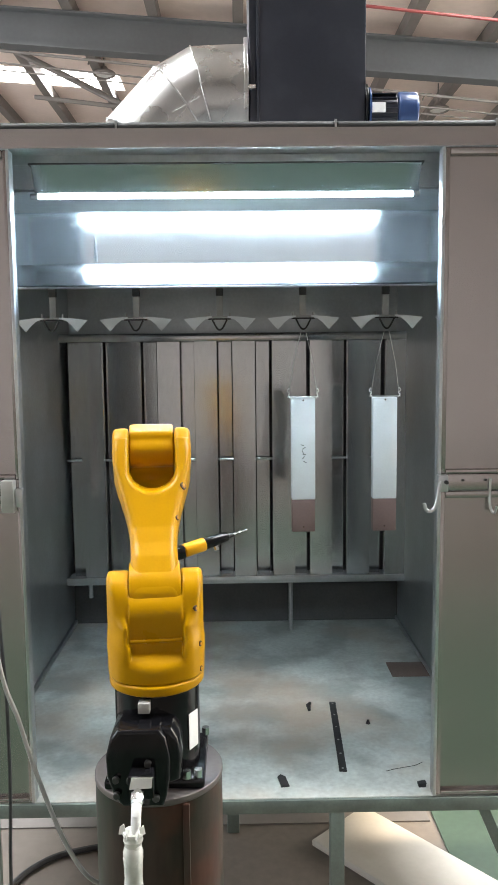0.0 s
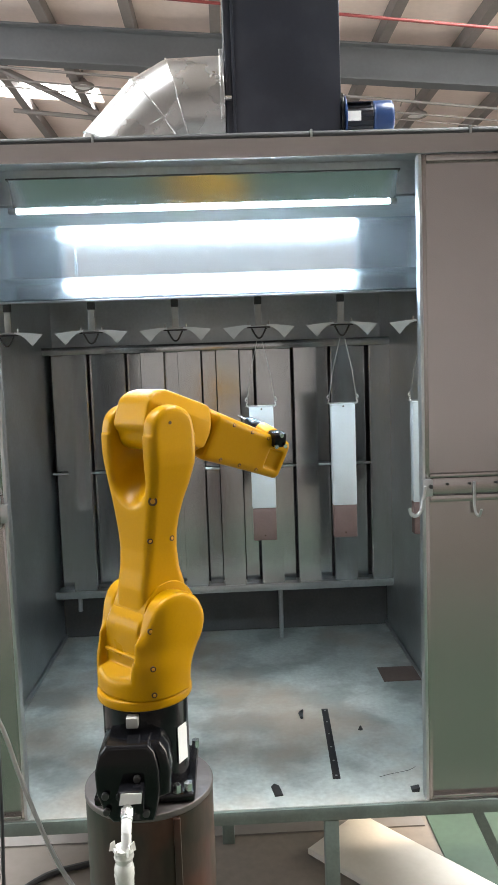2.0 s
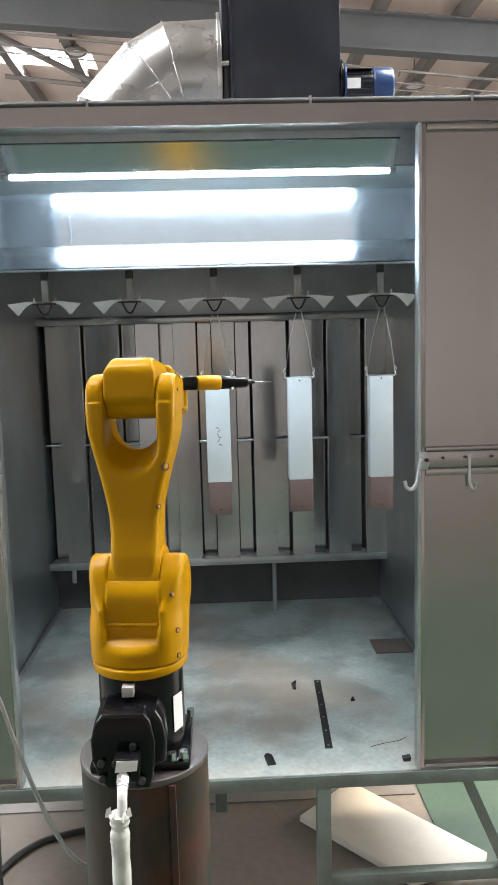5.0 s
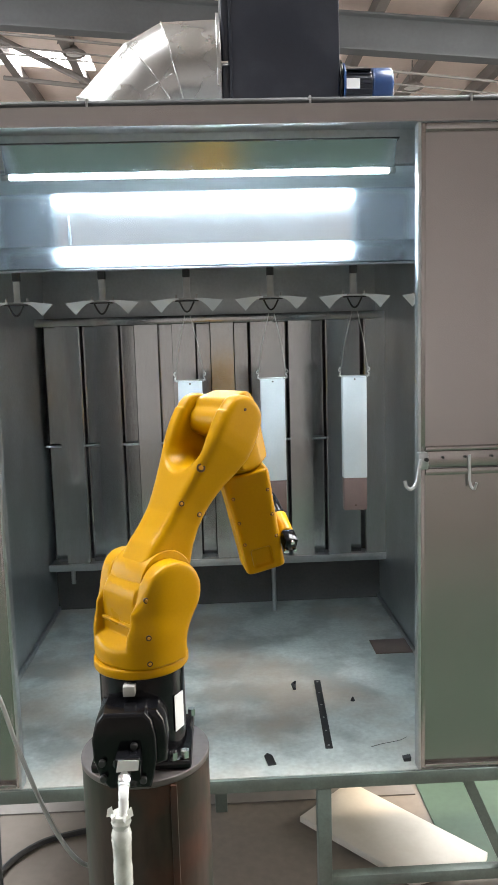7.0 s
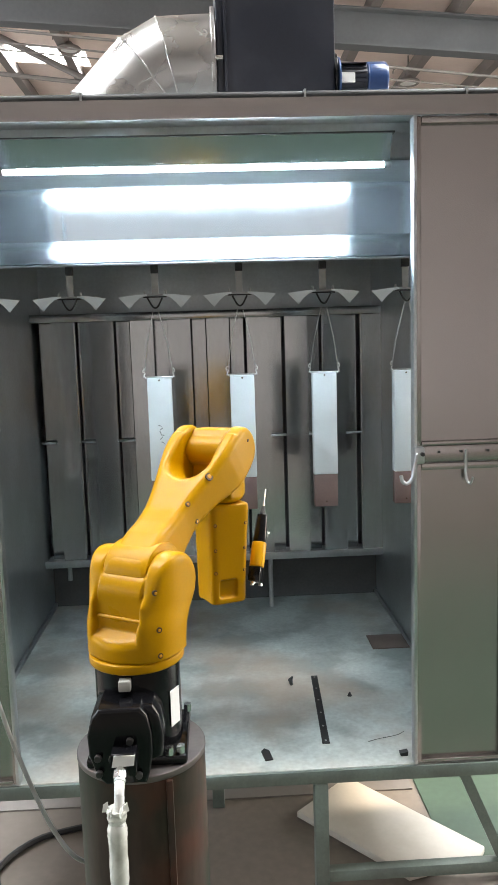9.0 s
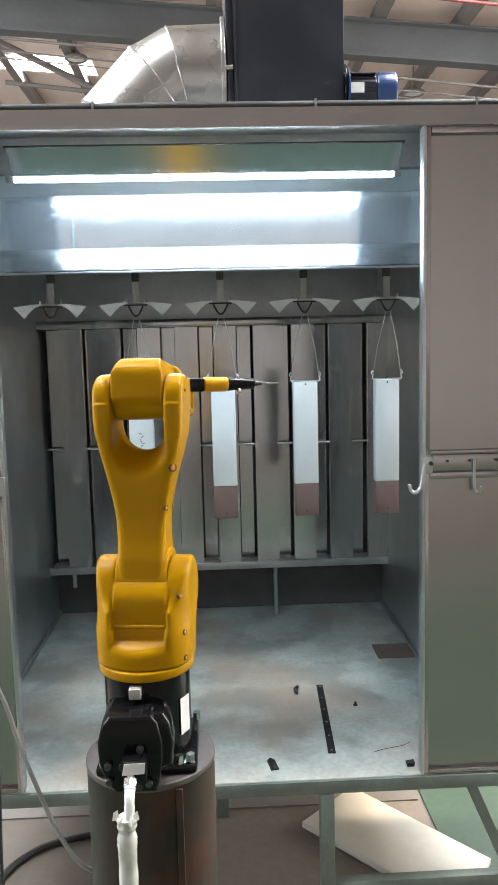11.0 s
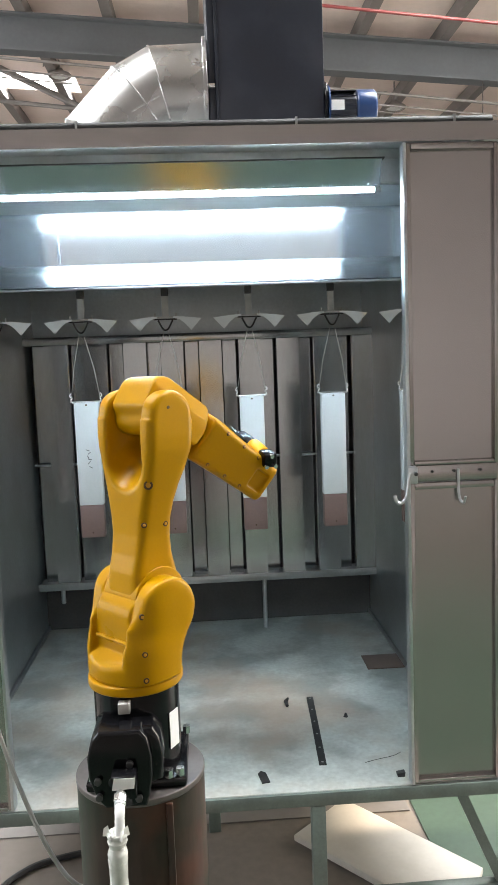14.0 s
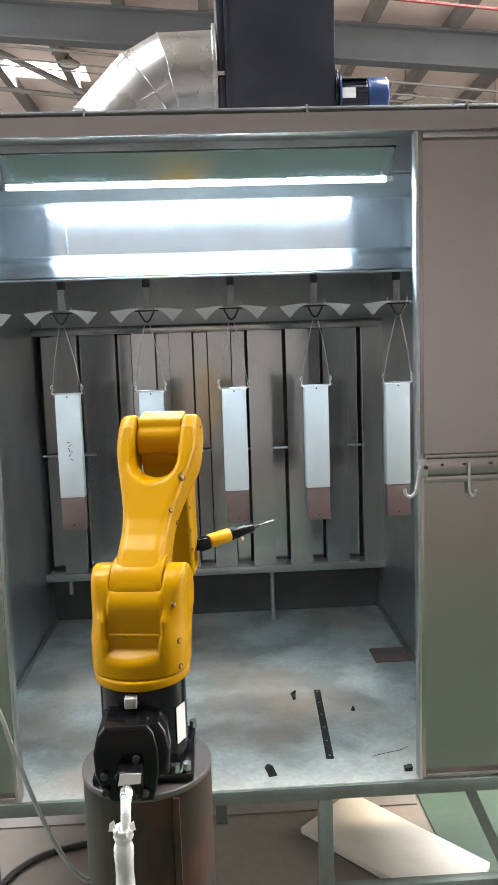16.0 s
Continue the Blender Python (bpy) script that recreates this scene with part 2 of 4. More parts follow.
def smooth_line(pts, n=6):
    """A rounded line through the points."""
    ps = [Vector(p) for p in pts]
    ps = [2 * ps[0] - ps[1]] + ps + [2 * ps[-1] - ps[-2]]
    out = []
    for a, b, c, d in zip(ps, ps[1:], ps[2:], ps[3:]):
        for k in range(n):
            t = k / n
            out.append(0.5 * (2 * b + (c - a) * t + (2 * a - 5 * b + 4 * c - d) * t * t + (3 * b - a - 3 * c + d) * t ** 3))
    return out + [ps[-2]]


# ---- cast bodies: smooth solids from distance fields ----
def smin(a, b, k):
    h = np.clip(0.5 + 0.5 * (b - a) / k, 0, 1)
    return b + (a - b) * h - k * h * (1 - h)


def smax(a, b, k):
    return -smin(-a, -b, k)


def round_box(p, c, h, r):
    q = [np.abs(p[i] - c[i]) - (h[i] - r) for i in range(3)]
    out = np.sqrt(sum(np.maximum(v, 0) ** 2 for v in q))
    return out + np.minimum(np.maximum(q[0], np.maximum(q[1], q[2])), 0) - r


def round_rod(u, v, w, r, half, edge):
    """A round bar along w, its rim rounded by edge."""
    d0, d1 = np.sqrt(u * u + v * v) - (r - edge), np.abs(w) - (half - edge)
    return np.sqrt(np.maximum(d0, 0) ** 2 + np.maximum(d1, 0) ** 2) + np.minimum(np.maximum(d0, d1), 0) - edge


def cast(name, field, lo, hi, step, material, parent, label=""):
    """Meshes the zero surface of a distance field over a box (surface nets)."""
    axes = [np.arange(lo[i] - 2 * step, hi[i] + 3 * step, step) for i in range(3)]
    val = field(*np.meshgrid(*axes, indexing="ij"))
    neg = val < 0
    n = val.shape
    total, count = np.zeros((n[0] - 1, n[1] - 1, n[2] - 1, 3)), np.zeros((n[0] - 1, n[1] - 1, n[2] - 1))
    corners = [(i, j, k) for i in (0, 1) for j in (0, 1) for k in (0, 1)]

    def at(arr, c):
        return arr[c[0]:n[0] - 1 + c[0], c[1]:n[1] - 1 + c[1], c[2]:n[2] - 1 + c[2]]

    for a in corners:
        for ax in range(3):
            if a[ax] == 0:
                b = tuple(1 if i == ax else a[i] for i in range(3))
                va, vb = at(val, a), at(val, b)
                cross = (va < 0) != (vb < 0)
                t = np.where(cross, va / np.where(cross, va - vb, 1), 0)
                for i in range(3):
                    total[..., i] += np.where(cross, a[i] + (t if i == ax else 0), 0)
                count += cross
    live = count > 0
    index = np.full(live.shape, -1)
    index[live] = np.arange(live.sum())
    cells = np.argwhere(live)
    origin = np.array([ax[0] for ax in axes])
    verts = origin + step * (cells + total[live] / count[live][:, None])
    faces = []
    for ax in range(3):
        u, v = (ax + 1) % 3, (ax + 2) % 3
        first = [slice(1, n[i] - 1) for i in range(3)]
        first[ax] = slice(0, n[ax] - 1)
        second = list(first)
        second[ax] = slice(1, n[ax])
        s0, s1 = neg[tuple(first)], neg[tuple(second)]
        hits = np.argwhere(s0 != s1)
        flip = s0[tuple(hits.T)]
        for i in range(3):
            if i != ax:
                hits[:, i] += 1
        quad = []
        for du, dv in ((-1, -1), (0, -1), (0, 0), (-1, 0)):
            c = hits.copy()
            c[:, u] += du
            c[:, v] += dv
            quad.append(index[tuple(c.T)])
        quad = np.stack(quad, 1)
        quad[~flip] = quad[~flip][:, ::-1]
        faces += quad.tolist()
    me = bpy.data.meshes.new(name)
    me.from_pydata(verts.tolist(), [], faces)
    me.materials.append(material)
    for poly in me.polygons:
        poly.use_smooth = True
    ob = new(name, me)
    ob.parent = parent
    if label:
        ob["label"] = label
    return ob


# ---- hall: floor, walls, roof ----
solid("ground", box((-60, -60, -0.2), (60, 60, 0)), CONCRETE, "worn brown grey concrete hall floor", "floor", kind="structure")
solid("floor_marking", box((-6, -3.6, 0.0), (6, -0.6, 0.004)), GREEN, "green painted concrete floor before the booth", "floor", kind="structure")
solid("floor_marking_side", box((0.76, 0.05, 0.0), (4.5, 6, 0.004)), GREEN, "green painted floor strip beside the booth", "floor", kind="structure")


def wall_with_opening(axis, at, lo, hi, o0, o1, z0, z1, height=8.0):
    """A hall wall with one long opening in it."""
    b = bmesh.new()
    for u0, u1, v0, v1 in ((lo, o0, 0, height), (o1, hi, 0, height), (o0, o1, z1, height)) + (((o0, o1, 0, z0),) if z0 > 0 else ()):
        if axis == "x":
            box((u0, at, v0), (u1, at + 0.2, v1), 0, 1, b)
        else:
            box((at, u0, v0), (at + 0.2, u1, v1), 0, 1, b)
    return b


solid("wall_north", box((-10, 22, 0), (8, 22.2, 8)), WALLP, "light sheet metal hall wall", "wall", kind="structure")
solid("wall_south", box((-10, -9.2, 0), (8, -9.0, 8)), WALLP, "light sheet metal hall wall", "wall", kind="structure")
# The west opening is unseen, cut only to hold the roof's fill lamp.
solid("wall_west", wall_with_opening("y", -10.2, -9, 22, -5.0, 11.0, 1.8, 5.0), WALLP, "light sheet metal hall wall with an added opening for fill light", "wall", kind="structure")
solid("wall_east", wall_with_opening("y", 8.0, -9, 22, 0.36, 4.8, 0.0, 3.65), WALLP, "light sheet metal hall wall with an open gate", "wall", kind="structure")


def roof_sheet():
    """Roof sheet in strips, with holes where the skylights lie."""
    b = bmesh.new()
    ys = sorted({-9.2, 22.2} | {y + s * d / 2 for x, y, w, d in SKYLIGHTS for s in (-1, 1)})
    for y0, y1 in zip(ys, ys[1:]):
        cuts = sorted((x - w / 2, x + w / 2) for x, y, w, d in SKYLIGHTS if y - d / 2 <= (y0 + y1) / 2 <= y + d / 2)
        x0 = -10.2
        for c0, c1 in cuts + [(8.2, 8.2)]:
            q = box((x0, y0, 0), (c0, y1, 0.06))
            for v in q.verts:
                v.co.z += roof_z(v.co.x)
            join(b, q)
            x0 = c1
    return b


solid("ceiling", roof_sheet(), ROOF, "cream ribbed steel roof sheet", "roof", kind="structure")
# All glowing sheets but the first are unseen, added with the overhead fill.
for i, (sx, sy, sw, sd) in enumerate(SKYLIGHTS):
    q = box((sx - sw / 2, sy - sd / 2, 0), (sx + sw / 2, sy + sd / 2, 0.02))
    for v in q.verts:
        v.co.z += roof_z(v.co.x) + 0.02
    solid("window_%d" % (i + 1), q, SKYGLOW, "bright roof sheet for daylight and added overhead fill", "skylight", kind="structure")


def sloped_beam(y, depth, flange, x0=-10, x1=8):
    b = bmesh.new()
    for lo, hi, w in ((-depth, 0, 0.02), (-depth - 0.03, -depth, flange), (0, 0.03, flange)):
        q = box((x0, y - w / 2, lo - 0.26), (x1, y + w / 2, hi - 0.26))
        for v in q.verts:
            v.co.z += roof_z(v.co.x)
        join(b, q)
    return b


for y, d, fl in ((9.4, 0.46, 0.24), (2.0, 0.46, 0.24), (-5.4, 0.46, 0.24), (16.8, 0.46, 0.24)):
    solid("roof_beam", sloped_beam(y, d, fl), BEAM, "dark grey painted steel roof beam", "beam", "roof beams", "structure")
for i in range(14):
    x = -8.46 + 1.22 * i
    if x < 7.9:
        solid("purlin", box((x - 0.075, -8.9, roof_z(x) - 0.22), (x + 0.075, 21.9, roof_z(x) - 0.008)), PURLIN, "brown grey steel roof purlin", "purlin", "roof purlins", "structure")
for dz, r in ((0.0, 0.02), (-0.17, 0.013), (-0.27, 0.009)):
    line = [(-9.0 + 16.4 * k / 16, 9.32, 5.915 - 0.105 * (-9.0 + 16.4 * k / 16) + dz) for k in range(17)]
    oc = thing("overhead_cable", "brown cable run slung under a roof beam", "cable", None, "overhead cables")
    part("line", sweep(line, r, 8), PURLIN, oc)
    for k in (1, 5, 9, 13):
        x, y, z = line[k]
        part("clip", rod((x, y, z), (x, y, roof_z(x) - 0.74), 0.006, None, 6), PURLIN, oc)


def bay_lamp(x, y, z):
    t = thing("bay_lamp", "ring shaped hanging hall lamp, switched off", "lamp", pose(x, y, z), "hall lamps")
    ring = [(0.17 * math.cos(a * math.pi / 12), 0.17 * math.sin(a * math.pi / 12), 0) for a in range(25)]
    part("ring", sweep(ring, 0.03, 10), PURLIN, t)
    part("housing", rod((0, 0, 0.02), (0, 0, 0.12), 0.12, 0.05, 20), PURLIN, t)
    part("lens", rod((0, 0, -0.01), (0, 0, 0.015), 0.145, 0.145, 24), LABELW, t)
    hook = [(0.11 * math.cos(radians(a)) - 0.16, 0, 0.16 + 0.11 * math.sin(radians(a))) for a in range(-70, 200, 18)]
    part("bracket", sweep(hook, 0.012, 8), PURLIN, t)
    part("drop_rod", rod((0, 0, 0.12), (0, 0, roof_z(x) - z), 0.012, None, 8), PURLIN, t)
    return t


bay_lamp(-2.24, 11.6, 6.76)
bay_lamp(3.58, 11.6, 6.13)
solid("roof_brace", sweep([(-4.3, 10.6, 7.17), (-1.55, 10.6, 5.80)], 0.05, 8), PURLIN, "slanting steel roof brace", "brace", "roof braces", "structure")
solid("roof_brace", sweep([(-3.2, 10.6, 6.05), (-1.5, 10.6, 5.85)], 0.035, 8), PURLIN, "thin steel roof brace", "brace", "roof braces", "structure")

solid("red_conduit", sweep([(-10.0, 7.0, 7.06), (1.565, 7.0, 5.83), (8.0, 7.0, 5.15)], 0.018, 8), REDPIPE, "thin red fire pipe under the hall roof", "pipe")

# ---- spray booth ----
XL, XR, FZ, BACK, TOP = -0.832, 0.838, 0.42, 1.67, 2.412
booth = thing("spray_booth", "galvanised steel powder spray booth on a green frame", "spray booth")
part("floor_pan", box((XL, -0.02, FZ - 0.03), (XR, BACK, FZ), 0.003), PAN, booth, "powder dusted steel floor pan")


def wall_with_slot(x0, x1):
    """A side wall with the opening through which the conveyor runs."""
    b = bmesh.new()
    for y0, y1, z0, z1 in ((0.0, 0.5, FZ, 2.38), (0.5, 0.78, FZ, 0.98), (0.78, BACK, FZ, 2.38), (0.5, 0.78, 2.3, 2.38)):
        box((x0, y0, z0), (x1, y1, z1), 0, 1, b)
    return b


part("side_wall", wall_with_slot(XL - 0.02, XL), GALV_WALL, booth)
part("side_wall", wall_with_slot(XR, XR + 0.02), GALV_WALL, booth)
part("back_wall", box((XL, BACK, FZ), (XR, BACK + 0.02, 2.38)), GALV_WALL, booth)
part("roof_panel", box((-1.2, 0.05, 2.385), (1.22, 1.7, 2.409)), GALV, booth)
part("wall_skirt", box((XL, 0.02, FZ), (XL + 0.012, BACK, FZ + 0.022), 0.003), GALV, booth)
part("wall_skirt", box((XR - 0.012, 0.02, FZ), (XR, BACK, FZ + 0.022), 0.003), GALV, booth)
# ceiling over the lamp and the hanging hood panel
part("inner_ceiling", box((XL, 0.175, 2.285), (XR, 0.488, 2.295)), GALV_WALL, booth)
for x0, x1 in ((XL, -0.5855), (0.5835, XR)):
    part("lamp_board", box((x0, 0.138, 2.2855), (x1, 0.146, 2.355)), GALV_WALL, booth)
part("lamp_board", box((XL, 0.138, 2.3555), (XR, 0.146, 2.3845)), GALV_WALL, booth)
hood = part("hood_panel", prism([(0.489, 2.284), (0.503, 2.108), (0.4885, 2.034), (0.500, 2.030), (0.514, 2.034), (0.514, 2.284)], "x", XL, XR), HOOD, booth)
for poly in hood.data.polygons:
    poly.use_smooth = False
part("seam", rod((-0.47, 0.499, 2.28), (-0.47, 0.503, 2.115), 0.006, 0.006, 10), HOOD, hood)
part("lip", box((XL, 0.485, 2.024), (XR, 0.52, 2.0295), 0.002), GALV, hood)
part("rear_ceiling", box((XL, 0.515, 2.30), (XR, BACK, 2.31)), GALV_WALL, booth)

# front face: header, posts and tray panels
part("header", prism([(-0.03, 2.3595), (-0.03, TOP), (0.03, TOP), (0.03, 2.384)], "x", -1.2, 1.22), GALV_FRONT, booth)


def tray_panel(x0, x1, z0, z1, name):
    """A folded sheet with a proud rim."""
    b = bmesh.new()
    box((x0, -0.008, z0), (x1, 0.0, z1), 0, 1, b)
    for lo, hi in (((x0, -0.024, z0), (x0 + 0.014, -0.0085, z1)), ((x1 - 0.01, -0.024, z0), (x1, -0.0085, z1)),
                   ((x0 + 0.0145, -0.024, z1 - 0.02), (x1 - 0.0105, -0.0085, z1)), ((x0 + 0.0145, -0.024, z0), (x1 - 0.0105, -0.0085, z0 + 0.012))):
        box(lo, hi, 0.003, 2, b)
    return part(name, b, GALV_FRONT, booth)


for s, xe, xo in ((1, 0.62, 0.888), (-1, -0.62, -0.888)):
    x0, x1 = min(xe, xo), max(xe, xo)
    tray_panel(x0, x1, 1.425, 2.358, "upper_panel")
    tray_panel(x0, x1, FZ + 0.004, 1.372, "lower_panel")
    strip = part("joint_strip", box((x0, -0.018, 1.374), (x1, -0.002, 1.4235), 0.003), GALV_FRONT, booth)
    for k in (0.25, 0.5, 0.8):
        xs = x0 + (x1 - x0) * k
        part("screw", rod((xs, -0.024, 1.405), (xs, -0.017, 1.405), 0.004, 0.004, 10), DARK, strip)
    hook = smooth_line([(x0 + (x1 - x0) * 0.55, -0.022, 1.41), (x0 + (x1 - x0) * 0.55, -0.026, 1.33), (x0 + (x1 - x0) * 0.55 + 0.008, -0.04, 1.31), (x0 + (x1 - x0) * 0.55 + 0.012, -0.05, 1.33)])
    part("hook", sweep(hook, 0.004, 8), GALV, strip, "small steel hook")
    # folded edge of the opening and the deep return behind it
    xi = xe - s * 0.010
    part("opening_edge", box((min(xe, xi), -0.03, FZ + 0.002), (max(xe, xi), 0.010, 2.358), 0.003), GALV, booth)
    xa, xb = (xo + 0.012, 1.18) if s > 0 else (-1.18, xo - 0.012)
    part("side_door", box((xa, -0.012, FZ + 0.01), (xb, 0.012, 2.30), 0.01, 3), GALV_FRONT, booth)
    part("side_sill", box((min(xo, xb if s > 0 else xa), -0.005, FZ), (max(xo, xa if s < 0 else xb), 0.03, 2.36)), GALV_FRONT, booth)

hk = smooth_line([(0.622, -0.035, 1.40), (0.612, -0.05, 1.402), (0.605, -0.055, 1.365), (0.597, -0.058, 1.335), (0.582, -0.06, 1.321), (0.568, -0.06, 1.327), (0.563, -0.06, 1.345)], 7)
gun_hook = thing("gun_hook", "bent steel hook screwed to the booth edge", "hook")
part("rod", sweep(hk, 0.0055, 10), GALV, gun_hook)
part("clamp", box((0.606, -0.052, 1.375), (0.636, -0.022, 1.425), 0.004), GALV, gun_hook)
part("screw", rod((0.628, -0.062, 1.405), (0.628, -0.05, 1.405), 0.006, 0.006, 10), DARK, gun_hook)
left_clamp = thing("edge_bracket", "pale steel bracket clamped on the booth edge", "bracket")
part("plate", box((-0.665, -0.06, 1.33), (-0.628, -0.026, 1.425), 0.004), STRAP, left_clamp)
part("tab", box((-0.627, -0.05, 1.345), (-0.605, -0.026, 1.40), 0.004), GALV, left_clamp)

trim = thing("edge_trim", "black rubber hose trim along the booth top", "trim", kind="structure")
for x0, x1 in ((-1.2, -0.3105), (-0.3055, 0.3055), (0.3105, 0.76), (0.764, 0.875)):
    part("trim_piece", rod((x0, -0.012, TOP + 0.006), (x1, -0.012, TOP + 0.006), 0.0150, None, 12, 0.003), DARK, trim)
for x in (-0.308, 0.308, 0.762):
    part("joint_clip", box((x - 0.003, -0.028, TOP - 0.008), (x + 0.003, 0.0, TOP + 0.022)), GALV, trim)

# baffle bank at the back
baffles = part("baffle_frame", box((XL, 1.445, 0.668), (XR, 1.485, 0.686), 0.002), GALV, booth)
part("bottom_rail", box((XL, 1.435, 0.680), (XR, 1.4445, 0.706), 0.001), GALV, baffles)
part("top_rail", box((XL, 1.435, 1.862), (XR, 1.49, 1.900), 0.003), BAFFLE, baffles)
part("bottom_ledge", box((XL, 1.4455, 0.6865), (XR, 1.58, 0.693)), GALV, baffles)


def channel(w, depth, z0, z1):
    """A folded channel slat with returns pointing back."""
    g = 0.003
    return prism([(-w / 2, 0), (w / 2, 0), (w / 2, depth), (w / 2 - g, depth), (w / 2 - g, g), (-w / 2 + g, g), (-w / 2 + g, depth), (-w / 2, depth)], "z", z0, z1)


front_slat = mesh_of("baffle", channel(0.108, 0.04, 0.7065, 1.861), BAFFLE)
rear_slat = mesh_of("rear_baffle", channel(0.064, 0.03, 0.694, 1.861), BAFFLE)
rng = random.Random(4)
for k in range(10):
    x = -0.681 + 0.184 * k if k < 9 else None
    if x is not None:
        ob = new("baffle", front_slat)
        ob.parent = booth
        ob.matrix_basis = pose(x + rng.uniform(-0.004, 0.004), 1.443 + rng.uniform(-0.002, 0.002), 0, 0, 0, rng.uniform(-1.2, 1.2))
for k in range(10):
    x = -0.773 + 0.184 * k
    if XL + 0.06 < x + 0.02 and x < XR - 0.02:
        ob = new("rear_baffle", rear_slat)
        ob.parent = booth
        ob.matrix_basis = pose(min(x - 0.002, XR - 0.05), 1.525, 0, 0, 0, rng.uniform(-1.5, 1.5))
        part("spacer_rod", rod((x - 0.05, 1.495, 1.285), (x + 0.05, 1.495, 1.285), 0.006, None, 8), GALV, booth)
# Dark sheet; its tone carries the shade between and under the slats.
part("filter_wall", box((XL, 1.60, FZ + 0.001), (XR, 1.62, 1.9)), FILTER, booth, "filter bank behind the baffles, gap shade in its dark tone")
part("drain_post", rod((0.275, 1.465, FZ), (0.275, 1.465, 0.668), 0.011, None, 12), GALV, booth)
part("drain_post", rod((-0.72, 1.465, 0.60), (-0.72, 1.465, 0.668), 0.011, None, 12), GALV, booth)

# frame under the booth
fr = part("front_beam", box((-1.25, -0.03, FZ - 0.046), (1.25, 0.02, FZ - 0.003), 0.003), FRAME, booth)
for x0, x1, y in ((0.295, 0.338, 0.0), (-0.775, -0.735, 0.0), (0.90, 0.942, 0.0)):
    part("leg", box((x0, y - 0.03, 0.0), (x1, y + 0.02, FZ - 0.0465), 0.003), FRAME, booth)
for x0, y0 in ((-0.035, 0.45), (0.9, 1.55), (-0.94, 1.55)):
    part("rear_leg", box((x0, y0, 0.0), (x0 + 0.045, y0 + 0.05, FZ - 0.0305), 0.003), FRAME, booth)
part("lower_rail", box((0.3385, -0.02, 0.03), (0.8995, 0.015, 0.068), 0.003), FRAME, booth)
brace = prism([(0.755, FZ - 0.0465), (0.79, FZ - 0.0465), (0.899, 0.115), (0.899, 0.069), (0.885, 0.069)], "y", -0.015, 0.01)
part("brace", brace, FRAME, booth)

# lamp under the ceiling
lamp = thing("tube_lamp", "lit fluorescent tube lamp under the booth ceiling", "lamp")
LY, LZ = 0.15, 2.266
part("housing", prism([(LY - 0.044, 2.348), (LY - 0.007, LZ + 0.0088), (LY + 0.012, LZ + 0.0088), (LY + 0.012, 2.348)], "x", -0.585, 0.583), LAMP_PLATE, lamp)
part("rim", box((-0.592, LY - 0.047, 2.3485), (0.590, LY - 0.013, 2.353)), DARK, lamp)
part("tube", rod((-0.575, LY, LZ), (0.566, LY, LZ), 0.0072, None, 16, 0.002), TUBE, lamp, "glowing white tube")
for x0, x1 in ((-0.6, -0.5752), (0.5662, 0.588)):
    part("end_cap", rod((x0, LY, LZ), (x1, LY, LZ), 0.0095, None, 14, 0.002), GALV, lamp)

# things on the floor pan
fm = thing("floor_strip", "flat punched steel strip lying on the floor pan", "steel strip", pose(0.368, 0.380, FZ, 0, 0, -3.0))
part("bar", box((-0.0125, -0.256, 0), (0.0125, 0.256, 0.004), 0.001), DARKSTEEL, fm)
for k in range(6):
    part("hole", rod((0, -0.24 + 0.096 * k, 0.0035), (0, -0.24 + 0.096 * k, 0.0046), 0.004, None, 10), STRAP, fm)
solid("steel_offcut", prism([(-0.013, -0.035), (0.013, -0.035), (0.013, 0.02), (0.0, 0.036), (-0.013, 0.022)], "z", 0, 0.004), DARKSTEEL, "small dark steel offcut on the floor pan", "offcut", m=pose(0.154, 0.075, FZ, 0, 0, 10))
solid("floor_plate", box((-0.085, -0.075, 0), (0.085, 0.075, 0.005), 0.001), PLATE, "brown rectangular plate on the floor pan", "plate", m=pose(0.752, 0.945, FZ, 0, 0, 0))
solid("bolt", rod((0, 0, 0), (0.006, -0.02, 0.022), 0.009, 0.004, 10), DARK, "dark bolt lying on the floor pan", "bolt", "loose bolts", m=pose(0.284, 0.612, FZ))
solid("bolt", rod((0, -0.02, 0.005), (0, 0.02, 0.005), 0.006, 0.009, 10), DARK, "dark bolt lying on the floor pan", "bolt", "loose bolts", m=pose(0.284, 0.585, FZ))
solid("bolt", rod((0, 0, 0), (0, 0, 0.014), 0.009, 0.003, 8), DARK, "dark nut lying on the floor pan", "bolt", "loose bolts", m=pose(0.492, 0.457, FZ))
solid("foot_clip", prism([(-0.012, 0), (0.010, 0), (0.012, 0.014), (-0.014, 0.010)], "y", -0.01, 0.01), DARK, "dark rubber clip at the post foot", "clip", m=pose(0.592, 0.035, FZ))
solid("loose_wire", sweep(smooth_line([(-0.06, 0.0, 0.003), (-0.02, 0.015, 0.003), (0.04, 0.03, 0.004), (0.07, 0.05, 0.004)]), 0.0009, 6), DARKSTEEL, "thin loose wire on the floor pan", "wire", m=pose(0.555, 0.12, FZ))

# board lying under the booth
solid("foam_board", prism([(0.275, 0.36), (0.47, 0.545), (0.52, 0.54), (0.885, 0.11), (0.855, 0.06), (0.60, -0.005)], "z", 0.005, 0.03, 0.004), CARDBOARD, "white foam board lying on the floor under the booth", "board")
solid("floor_channel", box((-1.2, 0.50, 0.0), (0.74, 0.59, 0.006)), PURLIN, "dark cover strip in the hall floor", "cover strip")
